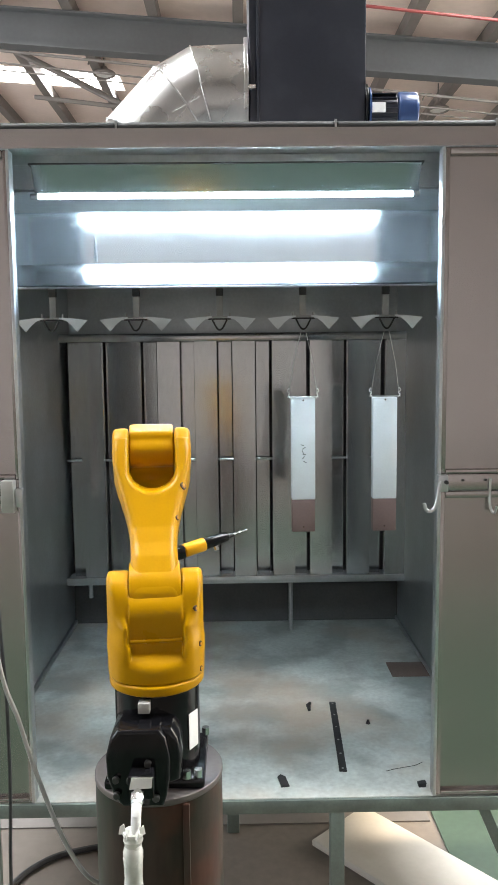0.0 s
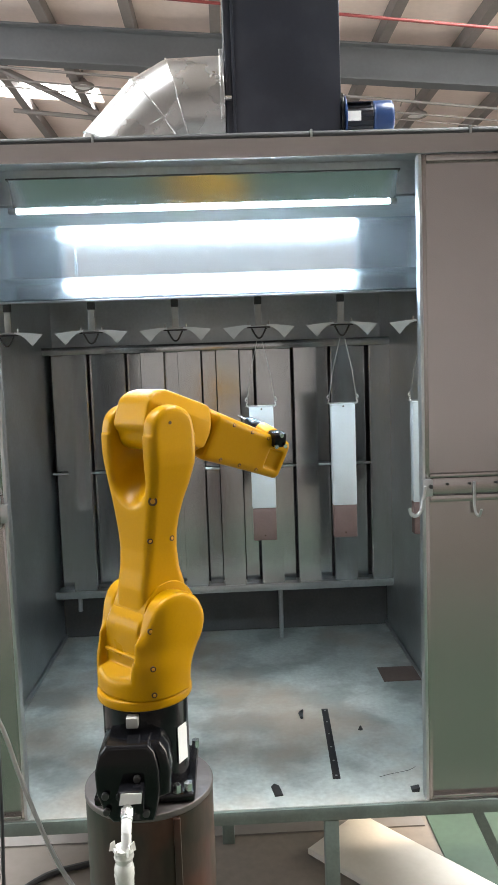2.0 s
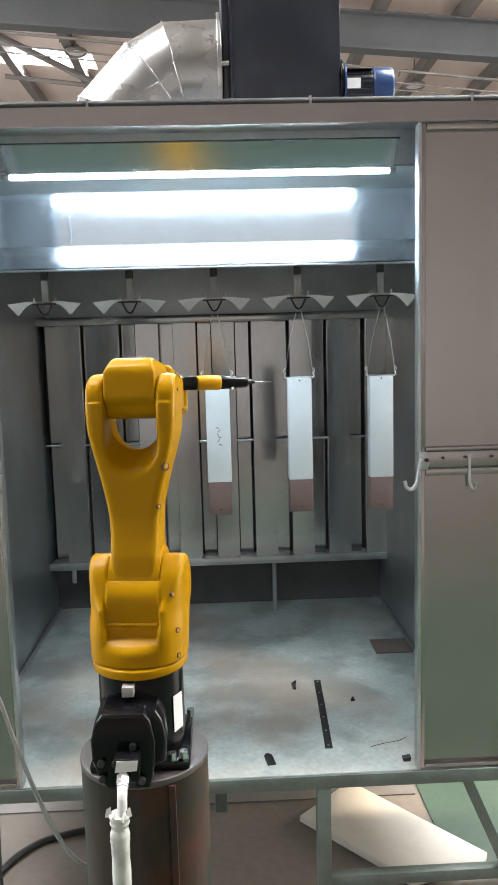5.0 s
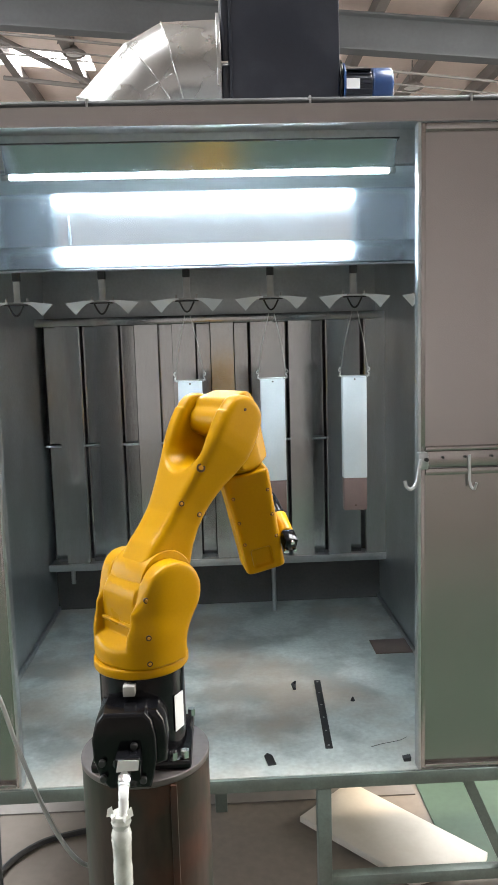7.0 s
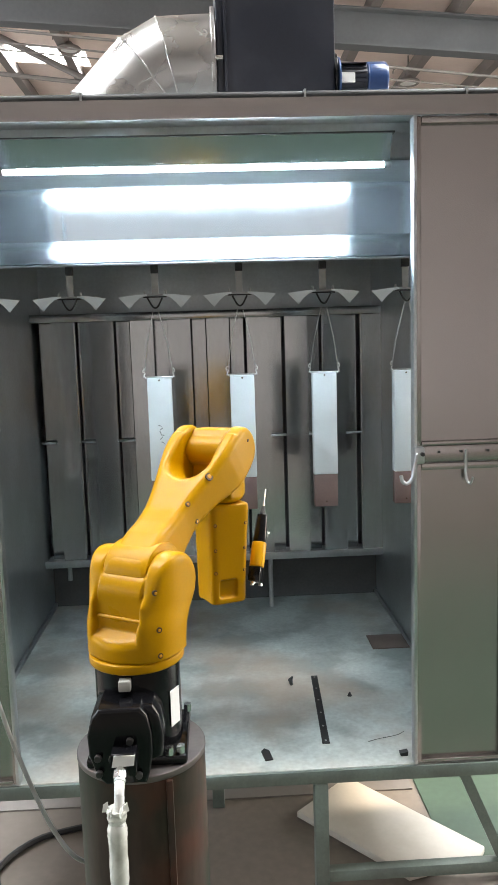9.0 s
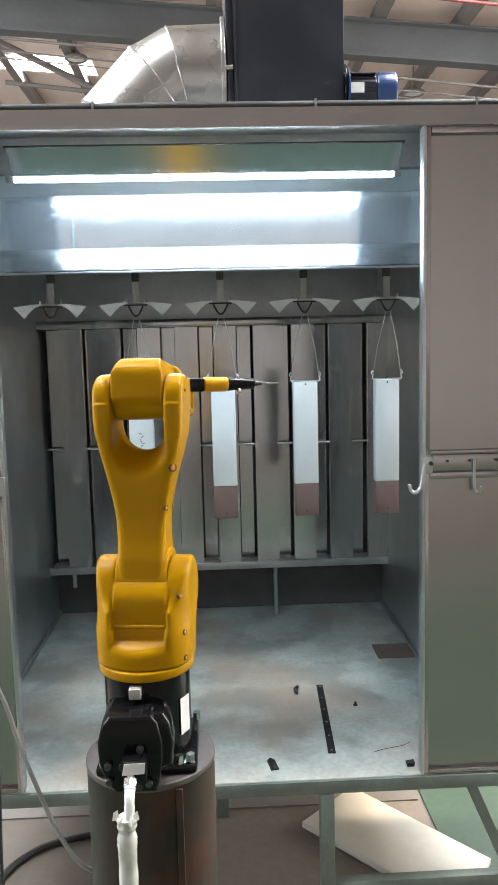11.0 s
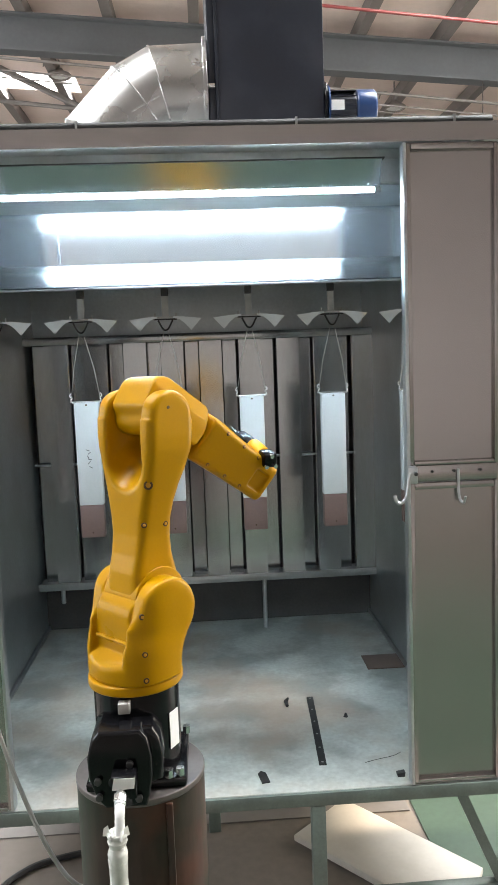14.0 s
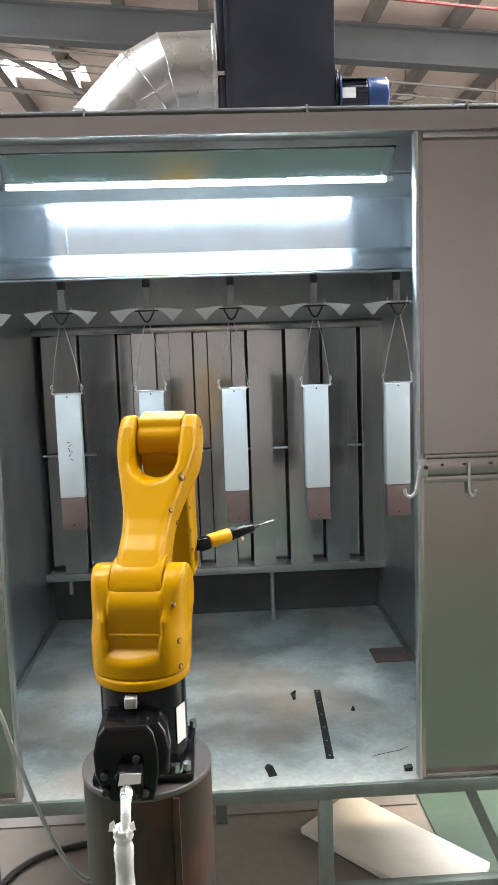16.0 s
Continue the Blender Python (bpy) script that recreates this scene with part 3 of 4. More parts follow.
solid("floor_hose", sweep(smooth_line([(-0.80, -0.1, 0.012), (-0.76, 0.16, 0.012), (-0.68, 0.29, 0.012), (-0.57, 0.347, 0.012), (-0.42, 0.37, 0.012), (-0.25, 0.30, 0.012), (-0.15, 0.1, 0.012)]), 0.011, 8), DARK, "black hose lying on the hall floor", "hose")

# ---- fan, duct and motor on the booth roof ----
fan = thing("exhaust_fan", "dark navy sheet steel exhaust fan housing on the booth roof", "fan")
part("housing", box((0.107, 0.6, 2.4095), (0.496, 1.1, 3.7), 0.008), NAVY, fan)
part("side_flange", box((0.078, 0.615, 2.4095), (0.1065, 1.09, 3.7), 0.004), NAVY, fan)
part("corner_strip", box((0.104, 0.594, 2.45), (0.114, 0.602, 3.69), 0.002), NAVY, fan)
part("mount_plate", rod((0.4965, 0.69, 2.673), (0.509, 0.69, 2.673), 0.10, None, 24, 0.003), BLACK, fan)
part("flange_bolt", rod((0.075, 0.6, 2.738), (0.1, 0.6, 2.738), 0.009, None, 8), CHROME, fan)
motor = part("motor", rod((0.5095, 0.66, 2.663), (0.612, 0.66, 2.663), 0.068, None, 28, 0.004), NAVY, fan, "blue electric motor with a cooling cowl")
part("cowl", rod((0.6125, 0.66, 2.663), (0.690, 0.66, 2.663), 0.071, None, 28, 0.012), BLUE, motor)
part("nameplate", box((0.514, 0.584, 2.645), (0.564, 0.592, 2.678)), LABELW, motor)
for k in range(-3, 4):
    part("fin", box((0.514, 0.588 + abs(k) * 0.004, 2.663 + 0.017 * k - 0.0015), (0.609, 0.604 + abs(k) * 0.004, 2.663 + 0.017 * k + 0.0015)), NAVY, motor)
part("rim", rod((0.5095, 0.66, 2.663), (0.5145, 0.66, 2.663), 0.088, None, 28), BLUE, motor)

duct = thing("exhaust_duct", "bright galvanised segmented duct elbow", "duct")
R, CY, CZ = 0.215, 0.82, 2.742
stations = [((0.076, CZ), 0), ((-0.092, CZ - 0.002), 14), ((-0.160, 2.70), 36), ((-0.290, 2.565), 56), ((-0.33, 2.33), 85)]


def duct_piece(a, b):
    """One straight gore between two tilted cuts."""
    bm = bmesh.new()
    rings = []
    for ((x, z), tilt) in (a, b):
        ring = []
        for k in range(36):
            ang = 2 * math.pi * k / 36
            up = Vector((-math.sin(radians(tilt)), 0, math.cos(radians(tilt))))
            ring.append(bm.verts.new(Vector((x, CY, z)) + R * (math.cos(ang) * up + math.sin(ang) * Vector((0, 1, 0)))))
        rings.append(ring)
    for k in range(36):
        bm.faces.new((rings[0][k], rings[0][(k + 1) % 36], rings[1][(k + 1) % 36], rings[1][k]))
    return bm


for a, b in zip(stations, stations[1:]):
    part("gore", duct_piece(a, b), DUCT, duct)
for (p, tilt) in stations[1:4]:
    ring = []
    for k in range(37):
        ang = 2 * math.pi * k / 36
        up = Vector((-math.sin(radians(tilt)), 0, math.cos(radians(tilt))))
        ring.append(Vector((p[0], CY, p[1])) + (R + 0.001) * (math.cos(ang) * up + math.sin(ang) * Vector((0, 1, 0))))
    part("seam_bead", sweep(ring, 0.003, 6), DUCT, duct)
fl_ring = rod((0.060, CY, CZ), (0.074, CY, CZ), R + 0.022, None, 40, 0.002)
part("flange", fl_ring, DUCT, duct)
part("lock_seam", sweep([(-0.10, CY - R + 0.004, CZ - 0.03), (-0.20, CY - R + 0.002, CZ - 0.085)], 0.004, 6), DUCT, duct)

# ---- robot stand and cables ----
RX, RY, RZ = -0.1327, -0.866, 1.0
stand = thing("robot_stand", "rusty steel pipe pedestal carrying the robot", "pedestal", pose(RX, RY, 0))
part("pipe", rod((0, 0, 0.012), (0, 0, RZ - 0.0125), 0.1190, None, 56), PIPE, stand)
part("top_plate", rod((0, 0, RZ - 0.012), (0, 0, RZ), 0.1202, None, 56, 0.002), PIPE_TOP, stand)
part("weld_seam", box((0.052, -0.112, 0.02), (0.064, -0.1045, RZ - 0.013), 0.002), PIPE, stand)
part("foot_plate", box((-0.18, -0.18, 0), (0.18, 0.18, 0.012), 0.002), PIPE_TOP, stand)

cable = thing("robot_cable", "white robot cable wrapped in torn plastic film", "cable")
CX, CY2 = RX - 0.017, RY - 0.168
cab = smooth_line([(CX, CY2 - 0.006, 1.044), (CX, CY2 - 0.022, 1.036), (CX, CY2 - 0.034, 1.012), (CX - 0.001, CY2 - 0.038, 0.96), (CX - 0.002, CY2 - 0.034, 0.8), (CX + 0.0, CY2 - 0.024, 0.55), (CX - 0.02, CY2 - 0.02, 0.25), (CX - 0.06, CY2 - 0.05, 0.02)])
part("core", sweep(cab, 0.0085, 12), LABELW, cable)
wp = smooth_line([(CX - 0.005, CY2 - 0.033, 0.998), (CX - 0.006, CY2 - 0.034, 0.94), (CX - 0.006, CY2 - 0.03, 0.8), (CX + 0.0, CY2 - 0.02, 0.55), (CX - 0.02, CY2 - 0.02, 0.25)], 14)
rw = random.Random(2)
part("wrap", sweep(wp, 0.018, 14, None, [0.0155 + 0.0015 * math.sin(i * 0.7) + rw.uniform(-0.0012, 0.0012) for i in range(len(wp))]), WRAP, cable, "crumpled translucent plastic wrap")
for k, (dx, dy) in enumerate(((-0.022, -0.002), (0.019, -0.006), (-0.012, -0.02), (0.008, -0.021))):
    part("torn_flap", prism([(-0.006, 0), (0.006, 0), (0.003, 0.016), (-0.004, 0.012)], "y", -0.001, 0.001), WRAP, cable, m=pose(CX - 0.005 + dx * 0.8, CY2 - 0.033 + dy * 0.8, 0.994, 12 * (k - 1), 0, 40 * k))

for name, label, r, material, pts in (
        ("grey_cable", "thin grey cable hanging beside the stand", 0.0045, CABLE_G, [(-0.50, -0.83, 1.75), (-0.46, -0.84, 1.38), (-0.428, -0.85, 1.178), (-0.40, -0.85, 1.088), (-0.379, -0.85, 1.009), (-0.34, -0.85, 0.888), (-0.305, -0.85, 0.806), (-0.269, -0.84, 0.749), (-0.225, -0.74, 0.65), (-0.2, -0.71, 0.5), (-0.22, -0.7, 0.01)]),
        ("black_cable", "thin black cable hanging beside the booth", 0.005, DARK, [(-0.66, -0.25, 1.9), (-0.625, -0.28, 1.35), (-0.604, -0.30, 1.033), (-0.597, -0.30, 0.878), (-0.598, -0.30, 0.626), (-0.607, -0.30, 0.355), (-0.60, -0.3, 0.01)])):
    solid(name, sweep(smooth_line(pts), r, 8), material, label, "cable")

# ---- robot ----
robot = thing("industrial_robot", "yellow six axis industrial robot with a black base", "robot", pose(RX, RY, RZ))
base = part("base", rod((0, 0, 0.018), (0, 0, 0.1715), 0.0785, None, 40, 0.003), BLACK, robot, "glossy black cast robot base")
part("foot", box((-0.09, -0.085, 0.0), (0.09, 0.095, 0.0178), 0.006), BLACK, base)
part("cable_box", prism([(0.028, 0.02), (0.022, 0.002), (-0.048, 0.002), (-0.062, 0.02), (-0.074, 0.055), (-0.0755, 0.09), (-0.067, 0.124), (-0.054, 0.138), (0.016, 0.138), (0.027, 0.124), (0.034, 0.09), (0.034, 0.055)], "y", -0.140, -0.03, 0.006), BLACK, base)
part("side_bulge", prism([(0.022, 0.03), (0.014, 0.136), (0.036, 0.134), (0.047, 0.115), (0.053, 0.08), (0.050, 0.04)], "y", -0.126, -0.03, 0.010), BLACK, base)
for x, z in ((-0.058, 0.042), (-0.057, 0.014), (0.010, 0.008), (-0.034, 0.04), (-0.003, 0.070)):
    part("plug", rod((x, -0.148, z + 0.012), (x, -0.1402, z + 0.012), 0.0062, None, 12, 0.001), DARKSTEEL, base)
gland = part("connector", box((-0.033, -0.172, 0.034), (0.010, -0.1405, 0.076), 0.004), BLACK, base)
part("sticker", prism([(-0.031, 0.053), (0.006, 0.055), (0.008, 0.073), (-0.027, 0.0735)], "y", -0.1732, -0.1723), LABELW, gland, "white label on the connector")
part("nut", rod((-0.017, -0.168, 0.046), (-0.017, -0.186, 0.038), 0.0115, None, 6, 0.001), CHROME, gland)
part("ring", rod((-0.017, -0.184, 0.039), (-0.017, -0.190, 0.036), 0.0095, None, 18, 0.001), GALV, gland)
part("tag_block", box((-0.024, -0.098, 0.148), (-0.003, -0.0785, 0.167), 0.002), STRAP, base)
part("name_plate", box((-0.014, -0.0801, 0.056), (0.014, -0.0790, 0.124)), LABELW, base, "white paper label on the base", pose(0, 0, 0, 0, 0, 60))
for x, y in ((0.078, -0.073), (0.058, -0.078), (-0.078, -0.073), (0.085, 0.085), (-0.085, 0.085)):
    part("bolt", rod((x, y, 0.018), (x, y, 0.032), 0.008, None, 6), CHROME, base)

# turret: turns about the upright axis
turret = part("turret", rod((0, 0, 0.172), (0, 0, 0.190), 0.0875, None, 56, 0.004), YELLOW, robot)
AX, AZ = 0.031, 0.325  # shoulder axis ahead of and above the base


def shoulder_field(x, y, z):
    """Two rounded cheeks on a round foot, with a slot for the arm and a shallow pocket under it."""
    w = np.abs(x)
    foot = smax(np.sqrt(x * x + y * y) - 0.0795, z - 0.256, 0.03)
    disc = np.sqrt((y - 0.022) ** 2 + (z - 0.316) ** 2) - 0.057
    column = np.maximum(np.abs(y + 0.008) - 0.050, np.maximum(z - 0.290, 0.17 - z))
    front = (np.sqrt((x / 0.092) ** 2 + (np.minimum(y - 0.025, 0) / 0.105) ** 2) - 1) * 0.09
    wide = w - np.interp(z, (0.20, 0.24, 0.29, 0.40), (0.0835, 0.0870, 0.0930, 0.0925))
    cheek = smax(smax(smin(disc, column, 0.050), wide, 0.014), front, 0.010)
    body = smin(foot, cheek, 0.030)
    slot = np.maximum(w - 0.0478, 0.262 - z)
    pocket = np.maximum(w - 0.0455, np.maximum((0.240 - 0.55 * (-0.048 - y) - z) * 0.88, y + 0.048))
    body = smax(body, -slot, 0.007)
    body = smax(body, -pocket, 0.012)
    fill = np.maximum(np.maximum(w - 0.0478, y), smax(-0.0465 - y, 0.8 * (z - 0.332) - 0.6 * (y + 0.034), 0.02))
    body = smin(body, fill, 0.004)
    return np.maximum(body, 0.1905 - z)


cast("shoulder", shoulder_field, (-0.095, -0.085, 0.187), (0.095, 0.085, 0.378), 0.0027, YELLOW, turret)
part("ridge", rod((-0.046, -0.0485, 0.2615), (0.046, -0.0485, 0.2615), 0.0036, None, 12), YELLOW, turret)


def screw_on(parent, field, start, r, out):
    """A socket screw on a dark disc painted as recess shade, set where a line from start along out leaves the body."""
    o = Vector(out).normalized()
    c = Vector(start)
    for k in range(240):
        if float(field(*[np.array([v]) for v in c])[0]) > 0:
            break
        c += o * 0.0005
    part("recess", rod(c - o * 0.006, c + o * 0.0006, r * 1.25, None, 14), HOLE_SHADE, parent)
    part("screw", rod(c - o * 0.003, c + o * 0.0014, r * 0.7, None, 12, 0.0006), HOLEY, parent)


for z in (0.314, 0.2485, 0.2015):
    screw_on(turret, shoulder_field, (0.054, -0.026, z), 0.0042, (0.9, -0.43, 0))

# upper arm: origin on the shoulder axis
ARM_Z = (-0.05, 0.05, 0.083, 0.12, 0.15, 0.18, 0.21, 0.24, 0.275, 0.30, 0.40)
ARM_W = (0.0462, 0.0445, 0.0448, 0.0470, 0.0515, 0.0580, 0.0650, 0.0725, 0.0800, 0.0822, 0.0826)
ARM_B = (0.060, 0.046, 0.035, 0.0290, 0.0270, 0.0290, 0.0350, 0.0440, 0.0520, 0.0530, 0.0530)
ARM_F = (0.062, 0.056, 0.049, 0.0450, 0.0450, 0.0455, 0.0465, 0.0480, 0.0505, 0.0520, 0.0530)


def arm_field(x, y, z):
    w = np.abs(x)
    wide = w - np.interp(z, ARM_Z, ARM_W)
    thick = np.maximum(y - np.interp(z, ARM_Z, ARM_B), -y - np.interp(z, ARM_Z, ARM_F))
    bar = smax(wide, thick, 0.018) * 0.85
    end = np.where(z > 0.33, np.sqrt(y * y + (z - 0.33) ** 2) - 0.053, -1)
    low = np.where(z < 0, np.sqrt(y * y + z * z) - 0.0615, -1)
    body = smax(smax(bar, end, 0.014), low, 0.006)
    drop = 0.8 * np.minimum(y - 0.004, 0)
    zc = 0.293 + drop
    slot = np.where(z > zc, w - 0.0478, np.sqrt(x * x + (z - zc) ** 2 * 0.85) - 0.0478)
    return smax(body, -slot, 0.010)


upper = cast("upper_arm", arm_field, (-0.084, -0.064, -0.064), (0.084, 0.055, 0.384), 0.0031, YELLOW, robot)
part("shoulder_hub", rod((-0.0474, 0, 0), (0.0474, 0, 0), 0.0600, None, 48, 0.002), YELLOW, upper)
screw_on(upper, arm_field, (0.052, -0.033, 0.2145), 0.0066, (0.75, -0.6, 0))
screw_on(upper, arm_field, (0.040, -0.035, 0.141), 0.0042, (0.9, -0.5, 0))
screw_on(upper, arm_field, (0.040, 0.0085, 0.139), 0.0042, (1, 0, 0))
# Flat dark disc, the hole's shade put into its colour.
part("fork_pin", rod((0.082, -0.012, 0.352), (0.0838, -0.012, 0.352), 0.003, None, 10), HOLE_SHADE, upper)


# elbow block: origin on the elbow axis, reaching along y
def elbow_field(x, y, z):
    w = np.abs(x)
    hub = np.sqrt(y * y + z * z) - 0.031
    hump = round_box((x * 0, y, z), (0, 0.030, 0.040), (1, 0.076, 0.044), 0.013)
    hump = smax(hump, np.where(y < 0.004, np.sqrt((y - 0.004) ** 2 + (z - 0.024) ** 2) - 0.059, z - 0.083), 0.006)
    prof = smin(hub, hump, 0.012)
    side = w - np.where(z > 0.05, 0.0476 - 0.35 * (z - 0.05), 0.0476)
    body = smax(prof, side, 0.005)
    collar = round_rod(x, z - 0.035, y - 0.085, 0.0445, 0.030, 0.008)
    return smin(body, collar, 0.010)


elbow = cast("elbow_block", elbow_field, (-0.049, -0.05, -0.047), (0.049, 0.117, 0.088), 0.0027, YELLOW, robot)
part("cap", box((-0.018, 0.006, 0.080), (0.018, 0.036, 0.0855), 0.0012), PLATE, elbow)


# forearm: turns about its own length, which runs along y from the elbow
def forearm_field(x, y, z):
    h = np.interp(y, (0.10, 0.13, 0.20, 0.29, 0.36), (0.0470, 0.0485, 0.0455, 0.0430, 0.0420))
    tube = smax(smax(np.abs(x) - h, np.abs(z) - h, 0.016), np.maximum(0.116 - y, y - 0.337), 0.007)
    pocket = round_box((x, y, z), (0.0475, 0.303, -0.004), (0.013, 0.020, 0.021), 0.005)
    mouth = round_box((x, y, z), (0.0, 0.345, 0.012), (0.024, 0.05, 0.05), 0.008)
    return smax(smax(tube, -pocket, 0.004), -mouth, 0.005)


fore = cast("forearm", forearm_field, (-0.050, 0.108, -0.050), (0.050, 0.34, 0.050), 0.0027, YELLOW, robot)
part("wrist_core", rod((-0.0235, 0.31, 0.006), (0.0235, 0.31, 0.006), 0.019, None, 28, 0.003), BLACK, fore)
for y in (0.16, 0.215, 0.265):
    screw_on(fore, forearm_field, (0.030, y, -0.028), 0.003, (0.9, 0, -0.45))
    screw_on(fore, forearm_field, (0.030, y, 0.028), 0.003, (0.9, 0, 0.45))


# wrist and dispensing tool: origin at its foot, reaching along y
tool = part("wrist_tool", box((-0.014, -0.010, -0.015), (0.014, 0.024, 0.015), 0.004), BLACK, robot, "black tool bracket with bright screws")
for x, z in ((-0.010, -0.011), (0.010, -0.011), (0.0, 0.012)):
    part("screw", rod((x, -0.015, z), (x, -0.0102, z), 0.0045, None, 8), CHROME, tool)
part("cuff", rod((0, 0.0242, 0), (0, 0.080, 0), 0.0165, None, 24, 0.003), ORANGE, tool, "yellow round wrist cuff")
part("gun_body", rod((0, 0.0802, 0), (0, 0.145, 0), 0.0155, 0.012, 20, 0.003), BLACK, tool)
part("nozzle_cone", rod((0, 0.1452, 0), (0, 0.164, 0), 0.007, 0.004, 14), DARKSTEEL, tool)
part("needle", rod((0, 0.1642, 0), (0, 0.205, 0), 0.0018, 0.0012, 8), CHROME, tool)
part("valve", rod((0.008, 0.105, -0.012), (0.012, 0.105, -0.020), 0.006, None, 10), CHROME, tool)

# ---- conveyor hangers and workpieces ----
PITCH, SPEED, CONV_Y = 0.322, -0.0516, 0.75
rail = thing("conveyor_rail", "overhead conveyor rail above the hood slot", "conveyor")
part("track", box((-2.2, CONV_Y - 0.03, 2.20), (3.2, CONV_Y + 0.03, 2.26), 0.004), DARKSTEEL, rail)


def build_hanger():
    t = thing("hanger", "dark conveyor hanger with two white drip shields", "hanger", None, "conveyor hangers")
    part("strap", box((-0.0125, -0.004, 1.937), (0.0125, 0.004, 2.015), 0.001), STRAP, t)
    part("link", box((-0.014, -0.012, 2.0155), (0.014, 0.012, 2.199), 0.002), DARKSTEEL, t)
    line = [(x, 0, 1.934 - 0.55 * x * x) for x in [-0.105 + 0.21 * k / 14 for k in range(15)]]
    bow = prism([(x, z + 0.0018) for x, _, z in line] + [(x, z - 0.0018) for x, _, z in line[::-1]], "y", -0.03, 0.03)
    part("bow", bow, STRAP, t)
    for s in (1, -1):
        w = bmesh.new()
        a = [(s * x, z) for x, z in ((0.138, 1.926), (0.105, 1.930), (0.07, 1.934), (0.03, 1.936), (0.03, 1.930), (0.055, 1.924), (0.075, 1.908), (0.098, 1.882))]
        prism(a, "y", -0.034, -0.031, 0, 1, w)
        part("drip_shield", w, WHITE, t, "white triangular drip shield")
        part("stud", rod((s * 0.04, -0.01, 1.934), (s * 0.04, -0.01, 1.95), 0.004, None, 8), STRAP, t)
    part("clamp_bar", box((-0.045, -0.030, 1.9225), (0.045, -0.024, 1.928), 0.001), DARKSTEEL, t)
    v = smooth_line([(-0.028, -0.03, 1.922), (-0.012, -0.03, 1.892), (0.0, -0.03, 1.884), (0.012, -0.03, 1.892), (0.028, -0.03, 1.922)])
    part("hook", sweep(v, 0.0035, 8), DARKSTEEL, t)
    return t


def build_workpiece():
    t = thing("workpiece", "white coated metal profile hanging on thin wires", "metal profile", None, "hanging workpieces")
    part("profile", box((-0.047, -0.015, 1.215), (0.047, 0.032, 1.617), 0.003), WHITE, t)
    part("bare_end", box((-0.046, -0.014, 1.085), (0.046, 0.031, 1.2148), 0.003), BROWN, t, "bare brown lower end")
    part("hanging_rod", rod((-0.062, -0.004, 1.621), (0.062, -0.004, 1.621), 0.0025, None, 8), WIRE, t)
    for s in (1, -1):
        part("wire", sweep([(s * 0.057, -0.004, 1.622), (s * 0.038, -0.014, 1.75), (s * 0.006, -0.03, 1.889)], 0.0014, 6), WIRE, t)
        part("wire_twist", sweep(smooth_line([(s * 0.050, -0.006, 1.616), (s * 0.058, -0.01, 1.628), (s * 0.053, -0.002, 1.636), (s * 0.062, -0.006, 1.644), (s * 0.055, -0.006, 1.655)], 4), 0.0022, 6), LABELW, t)
    # No holes are cut; dark discs paint the shade inside them.
    for z in (1.608, 1.105):
        part("hole", rod((0, -0.0156, z), (0, -0.0148, z), 0.0035, None, 10), HOLE_SHADE, t)
    return t


hanger_one, piece_one = build_hanger(), build_workpiece()
HANGERS, PIECES = [(hanger_one, -2)], []
for k in range(-1, 6):
    HANGERS.append((copy_thing(hanger_one, pose(0, 0, 0)), k))
PIECES.append((piece_one, 1))
for k in range(2, 6):
    PIECES.append((copy_thing(piece_one, pose(0, 0, 0)), k))
piece_one["label"] = "white coated metal profile with pen marks hanging on wires"
for k, (x, z, a) in enumerate(((-0.004, 1.432, 20), (0.002, 1.420, -35), (-0.003, 1.405, 65), (0.004, 1.395, 10), (0.0, 1.383, -50), (0.006, 1.365, 30))):
    part("pen_mark", box((-0.007, -0.0157, -0.0013), (0.007, -0.0149, 0.0013)), INK, piece_one, m=pose(x, 0, z, 0, a, 0))

# ---- motion ----
# phase of the cycle: swing, lean of the upper arm, pitch of the forearm
CYCLE = [(0.3, -2.9, 43.6, -78.2), (0.4, 5.6, 50.8, -89.5), (0.5, 15.7, 52.3, -92.5), (0.55, 31.2, 50.7, -91.3), (0.6, 37.3, 49.0, -89.7), (0.7, 42.2, 45.1, -87.5), (0.8, 46.3, 39.3, -82.7), (1.0, 48.8, 35.7, -80.0),
         (1.2, 47.7, 20.2, -61.7), (1.3, 47.8, 14.7, -52.0), (1.4, 47.9, 5.9, -37.3), (1.55, 47.8, -0.8, -16.0), (1.6, 47.2, -1.9, -12.4), (1.8, 46.0, -1.5, -8.0), (2.0, 46.9, 0.4, -19.0), (2.07, 46.8, 2.2, -29.0), (2.2, 46.1, 6.7, -46.5),
         (2.3, 47.0, 14.2, -53.5), (2.5, 47.3, 29.3, -74.1), (2.55, 48.7, 34.0, -80.0), (2.65, 48.6, 37.1, -83.2), (2.8, 46.8, 40.2, -86.0), (3.0, 37.2, 52.3, -94.0), (3.1, 23.5, 56.1, -90.8), (3.2, 18.3, 53.9, -92.0),
         (3.35, 12.5, 47.8, -81.0), (3.5, 9.7, 44.7, -75.5), (3.95, 9.1, 43.6, -75.0), (4.2, 8.7, 37.6, -74.5), (4.5, 7.3, 19.5, -44.0), (4.85, 6.0, 5.0, -8.5), (5.05, 7.6, 2.1, -8.5), (5.25, 4.8, 3.1, -19.7),
         (5.45, -0.3, 10.0, -37.4), (5.55, -3.1, 17.8, -47.1), (5.65, -4.4, 24.2, -56.8), (5.85, -6.6, 42.2, -73.0), (5.95, -6.6, 42.6, -74.2), (6.15, -6.1, 44.6, -76.7), (6.25, -2.9, 43.6, -78.2)]
PERIOD = 5.95
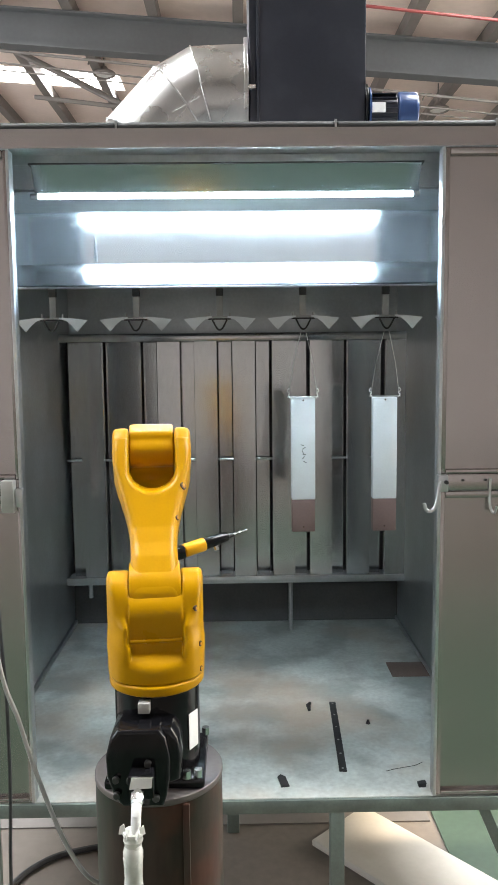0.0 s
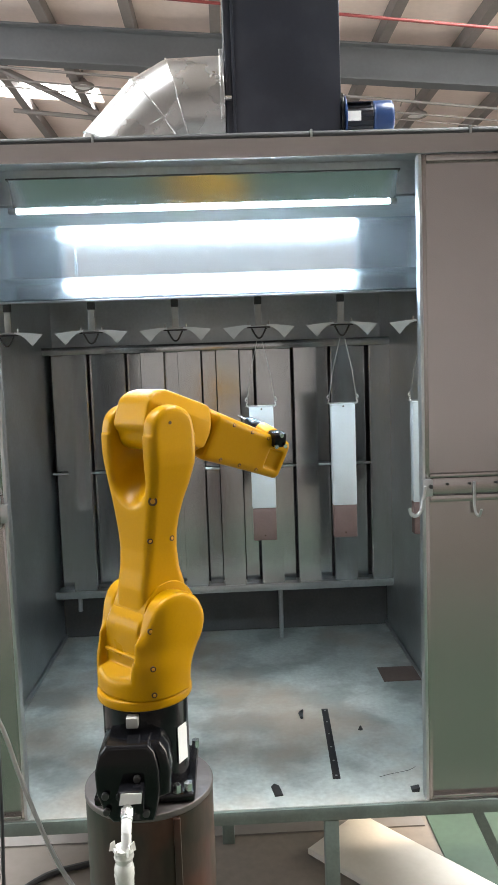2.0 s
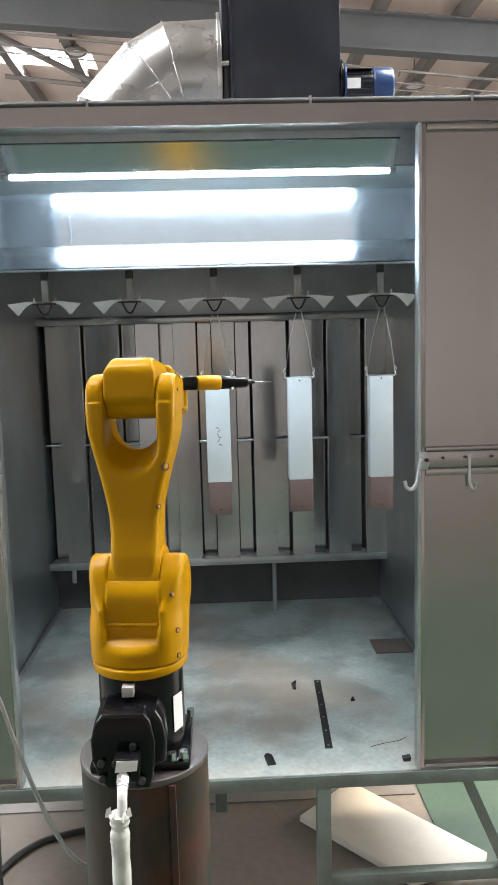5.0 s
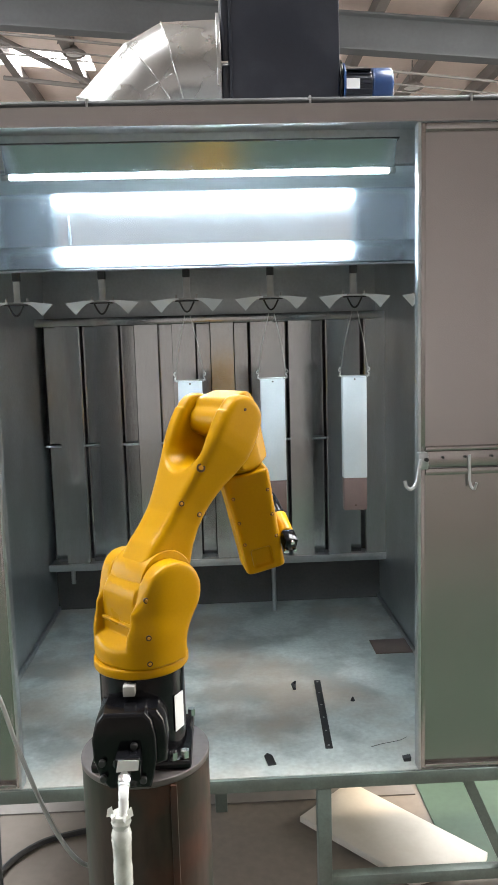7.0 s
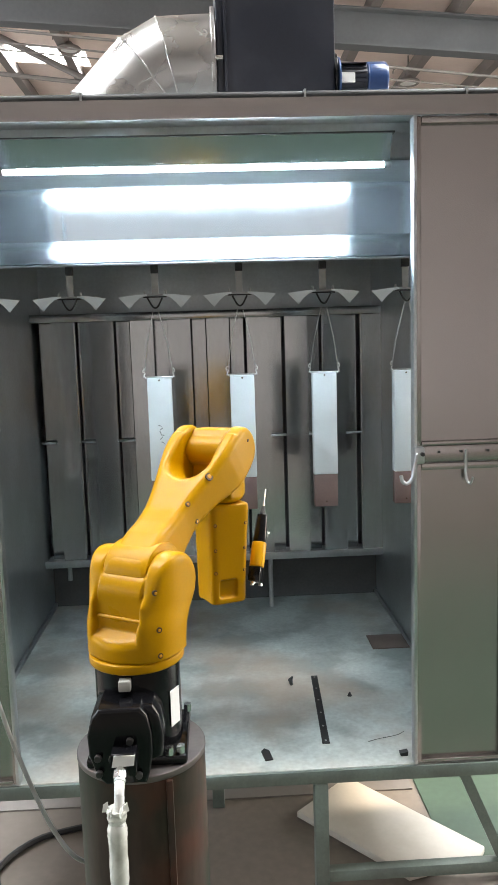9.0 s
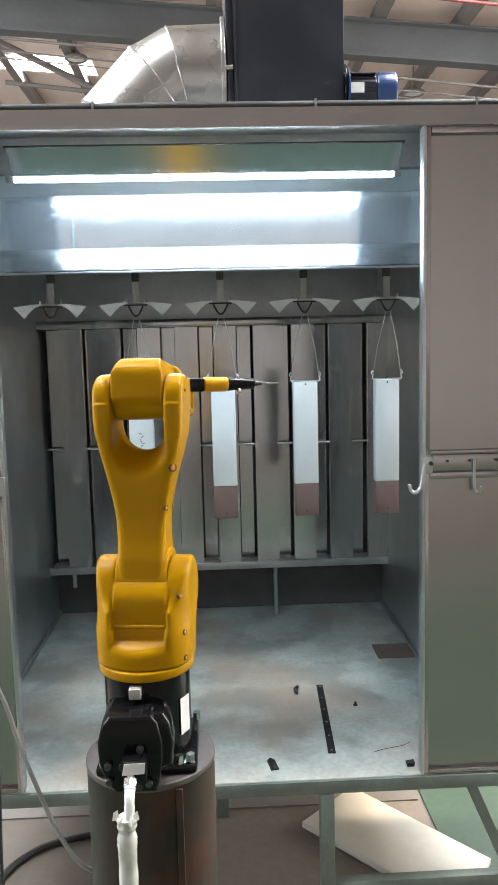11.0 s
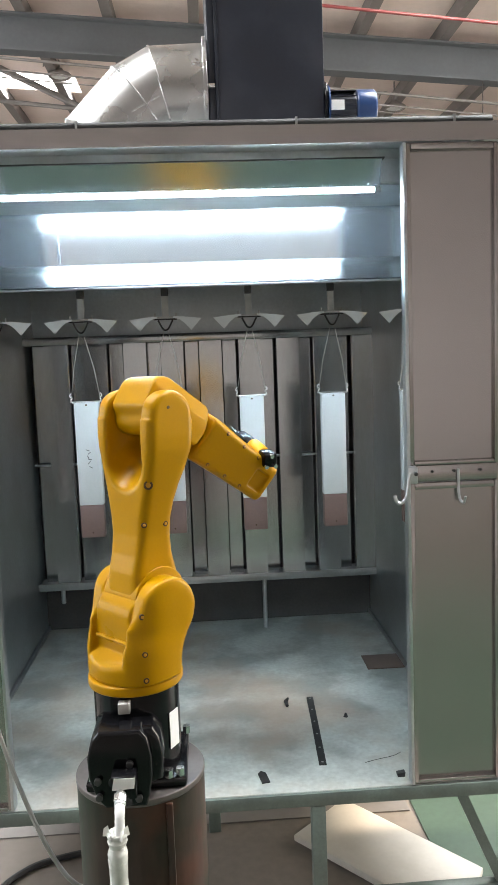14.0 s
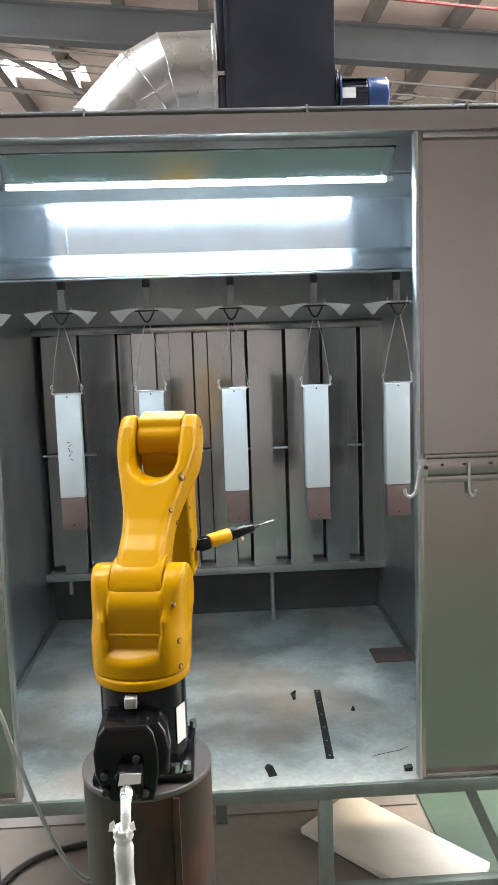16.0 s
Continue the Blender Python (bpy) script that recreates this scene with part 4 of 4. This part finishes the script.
# turn of the forearm about its own length
ROLL = [(0.3, 8), (0.5, 20), (0.6, 28), (0.7, 32), (1.0, 32), (1.3, 30), (1.55, 20), (1.8, 12), (2.0, 15), (2.3, 28), (2.5, 32), (2.8, 32), (3.0, 36), (3.1, 32),
        (3.2, 24), (3.35, 12), (3.5, 6), (4.2, 0), (5.85, 0), (6.25, 8)]
# direction of the tool in the world: turn to the right of straight ahead, rise
TOOLDIR = [(0.3, 60, 7), (0.4, 45, 32), (0.5, 42, 48), (0.55, 10, 72), (0.6, 4, 74), (0.8, -14, 34), (1.0, -14, 34), (1.2, -17, 24), (1.4, -20, 17), (1.6, -23, 11),
           (1.8, -24, 9), (2.0, -23, 12), (2.2, -19, 20), (2.5, -14, 30), (2.8, -14, 44), (3.0, 0, 75), (3.1, 40, 48), (3.2, 45, 34), (3.35, 55, 14), (3.5, 62, 8), (4.2, 62, 8),
           (4.85, 72, -2), (5.25, 70, 0), (5.45, 68, 3), (5.65, 62, 9), (5.85, 60, 10), (6.15, 60, 9), (6.25, 60, 7)]


def at_phase(table, t):
    ph = 0.3 + (t - 0.3) % PERIOD
    xs = [r[0] for r in table]
    return [float(np.interp(ph, xs, [r[i] for r in table])) for i in range(1, len(table[0]))]


def robot_rows():
    rows = {"turret": [], "upper": [], "elbow": [], "fore": [], "tool": []}
    times = [round(0.1 * k, 2) for k in range(161)]
    for t in times:
        swing, lean, pitch = at_phase(CYCLE, t)
        tur = pose(0, 0, 0, 0, 0, -swing)
        up = tur @ pose(0, AX, AZ, -lean, 0, 0)
        joint = up @ Vector((0, 0, 0.33))
        el = Matrix.Translation(joint) @ tur @ pose(0, 0, 0, pitch, 0, 0)
        roll = at_phase(ROLL, t)[0]
        fo = el @ pose(0, 0, 0.035, 0, roll, 0)
        yaw, rise = at_phase(TOOLDIR, t)
        foot = el @ Vector((0.047 + 0.0007 * roll, 0.287, 0.061))
        tl = Matrix.Translation(foot) @ pose(0, 0, 0, 0, 0, -yaw) @ pose(0, 0, 0, rise, 0, 0)
        for key, m in (("turret", tur), ("upper", up), ("elbow", el), ("fore", fo), ("tool", tl)):
            rows[key].append((t, m))
    return rows


def motions():
    rows = robot_rows()
    walk(turret, rows["turret"])
    walk(upper, rows["upper"])
    walk(elbow, rows["elbow"])
    walk(fore, rows["fore"])
    walk(tool, rows["tool"])
    for ob, k in HANGERS + PIECES:
        x = -0.043 + PITCH * k
        walk(ob, [(0, pose(x, CONV_Y, 0)), (16, pose(x + SPEED * 16, CONV_Y, 0))])


motions()
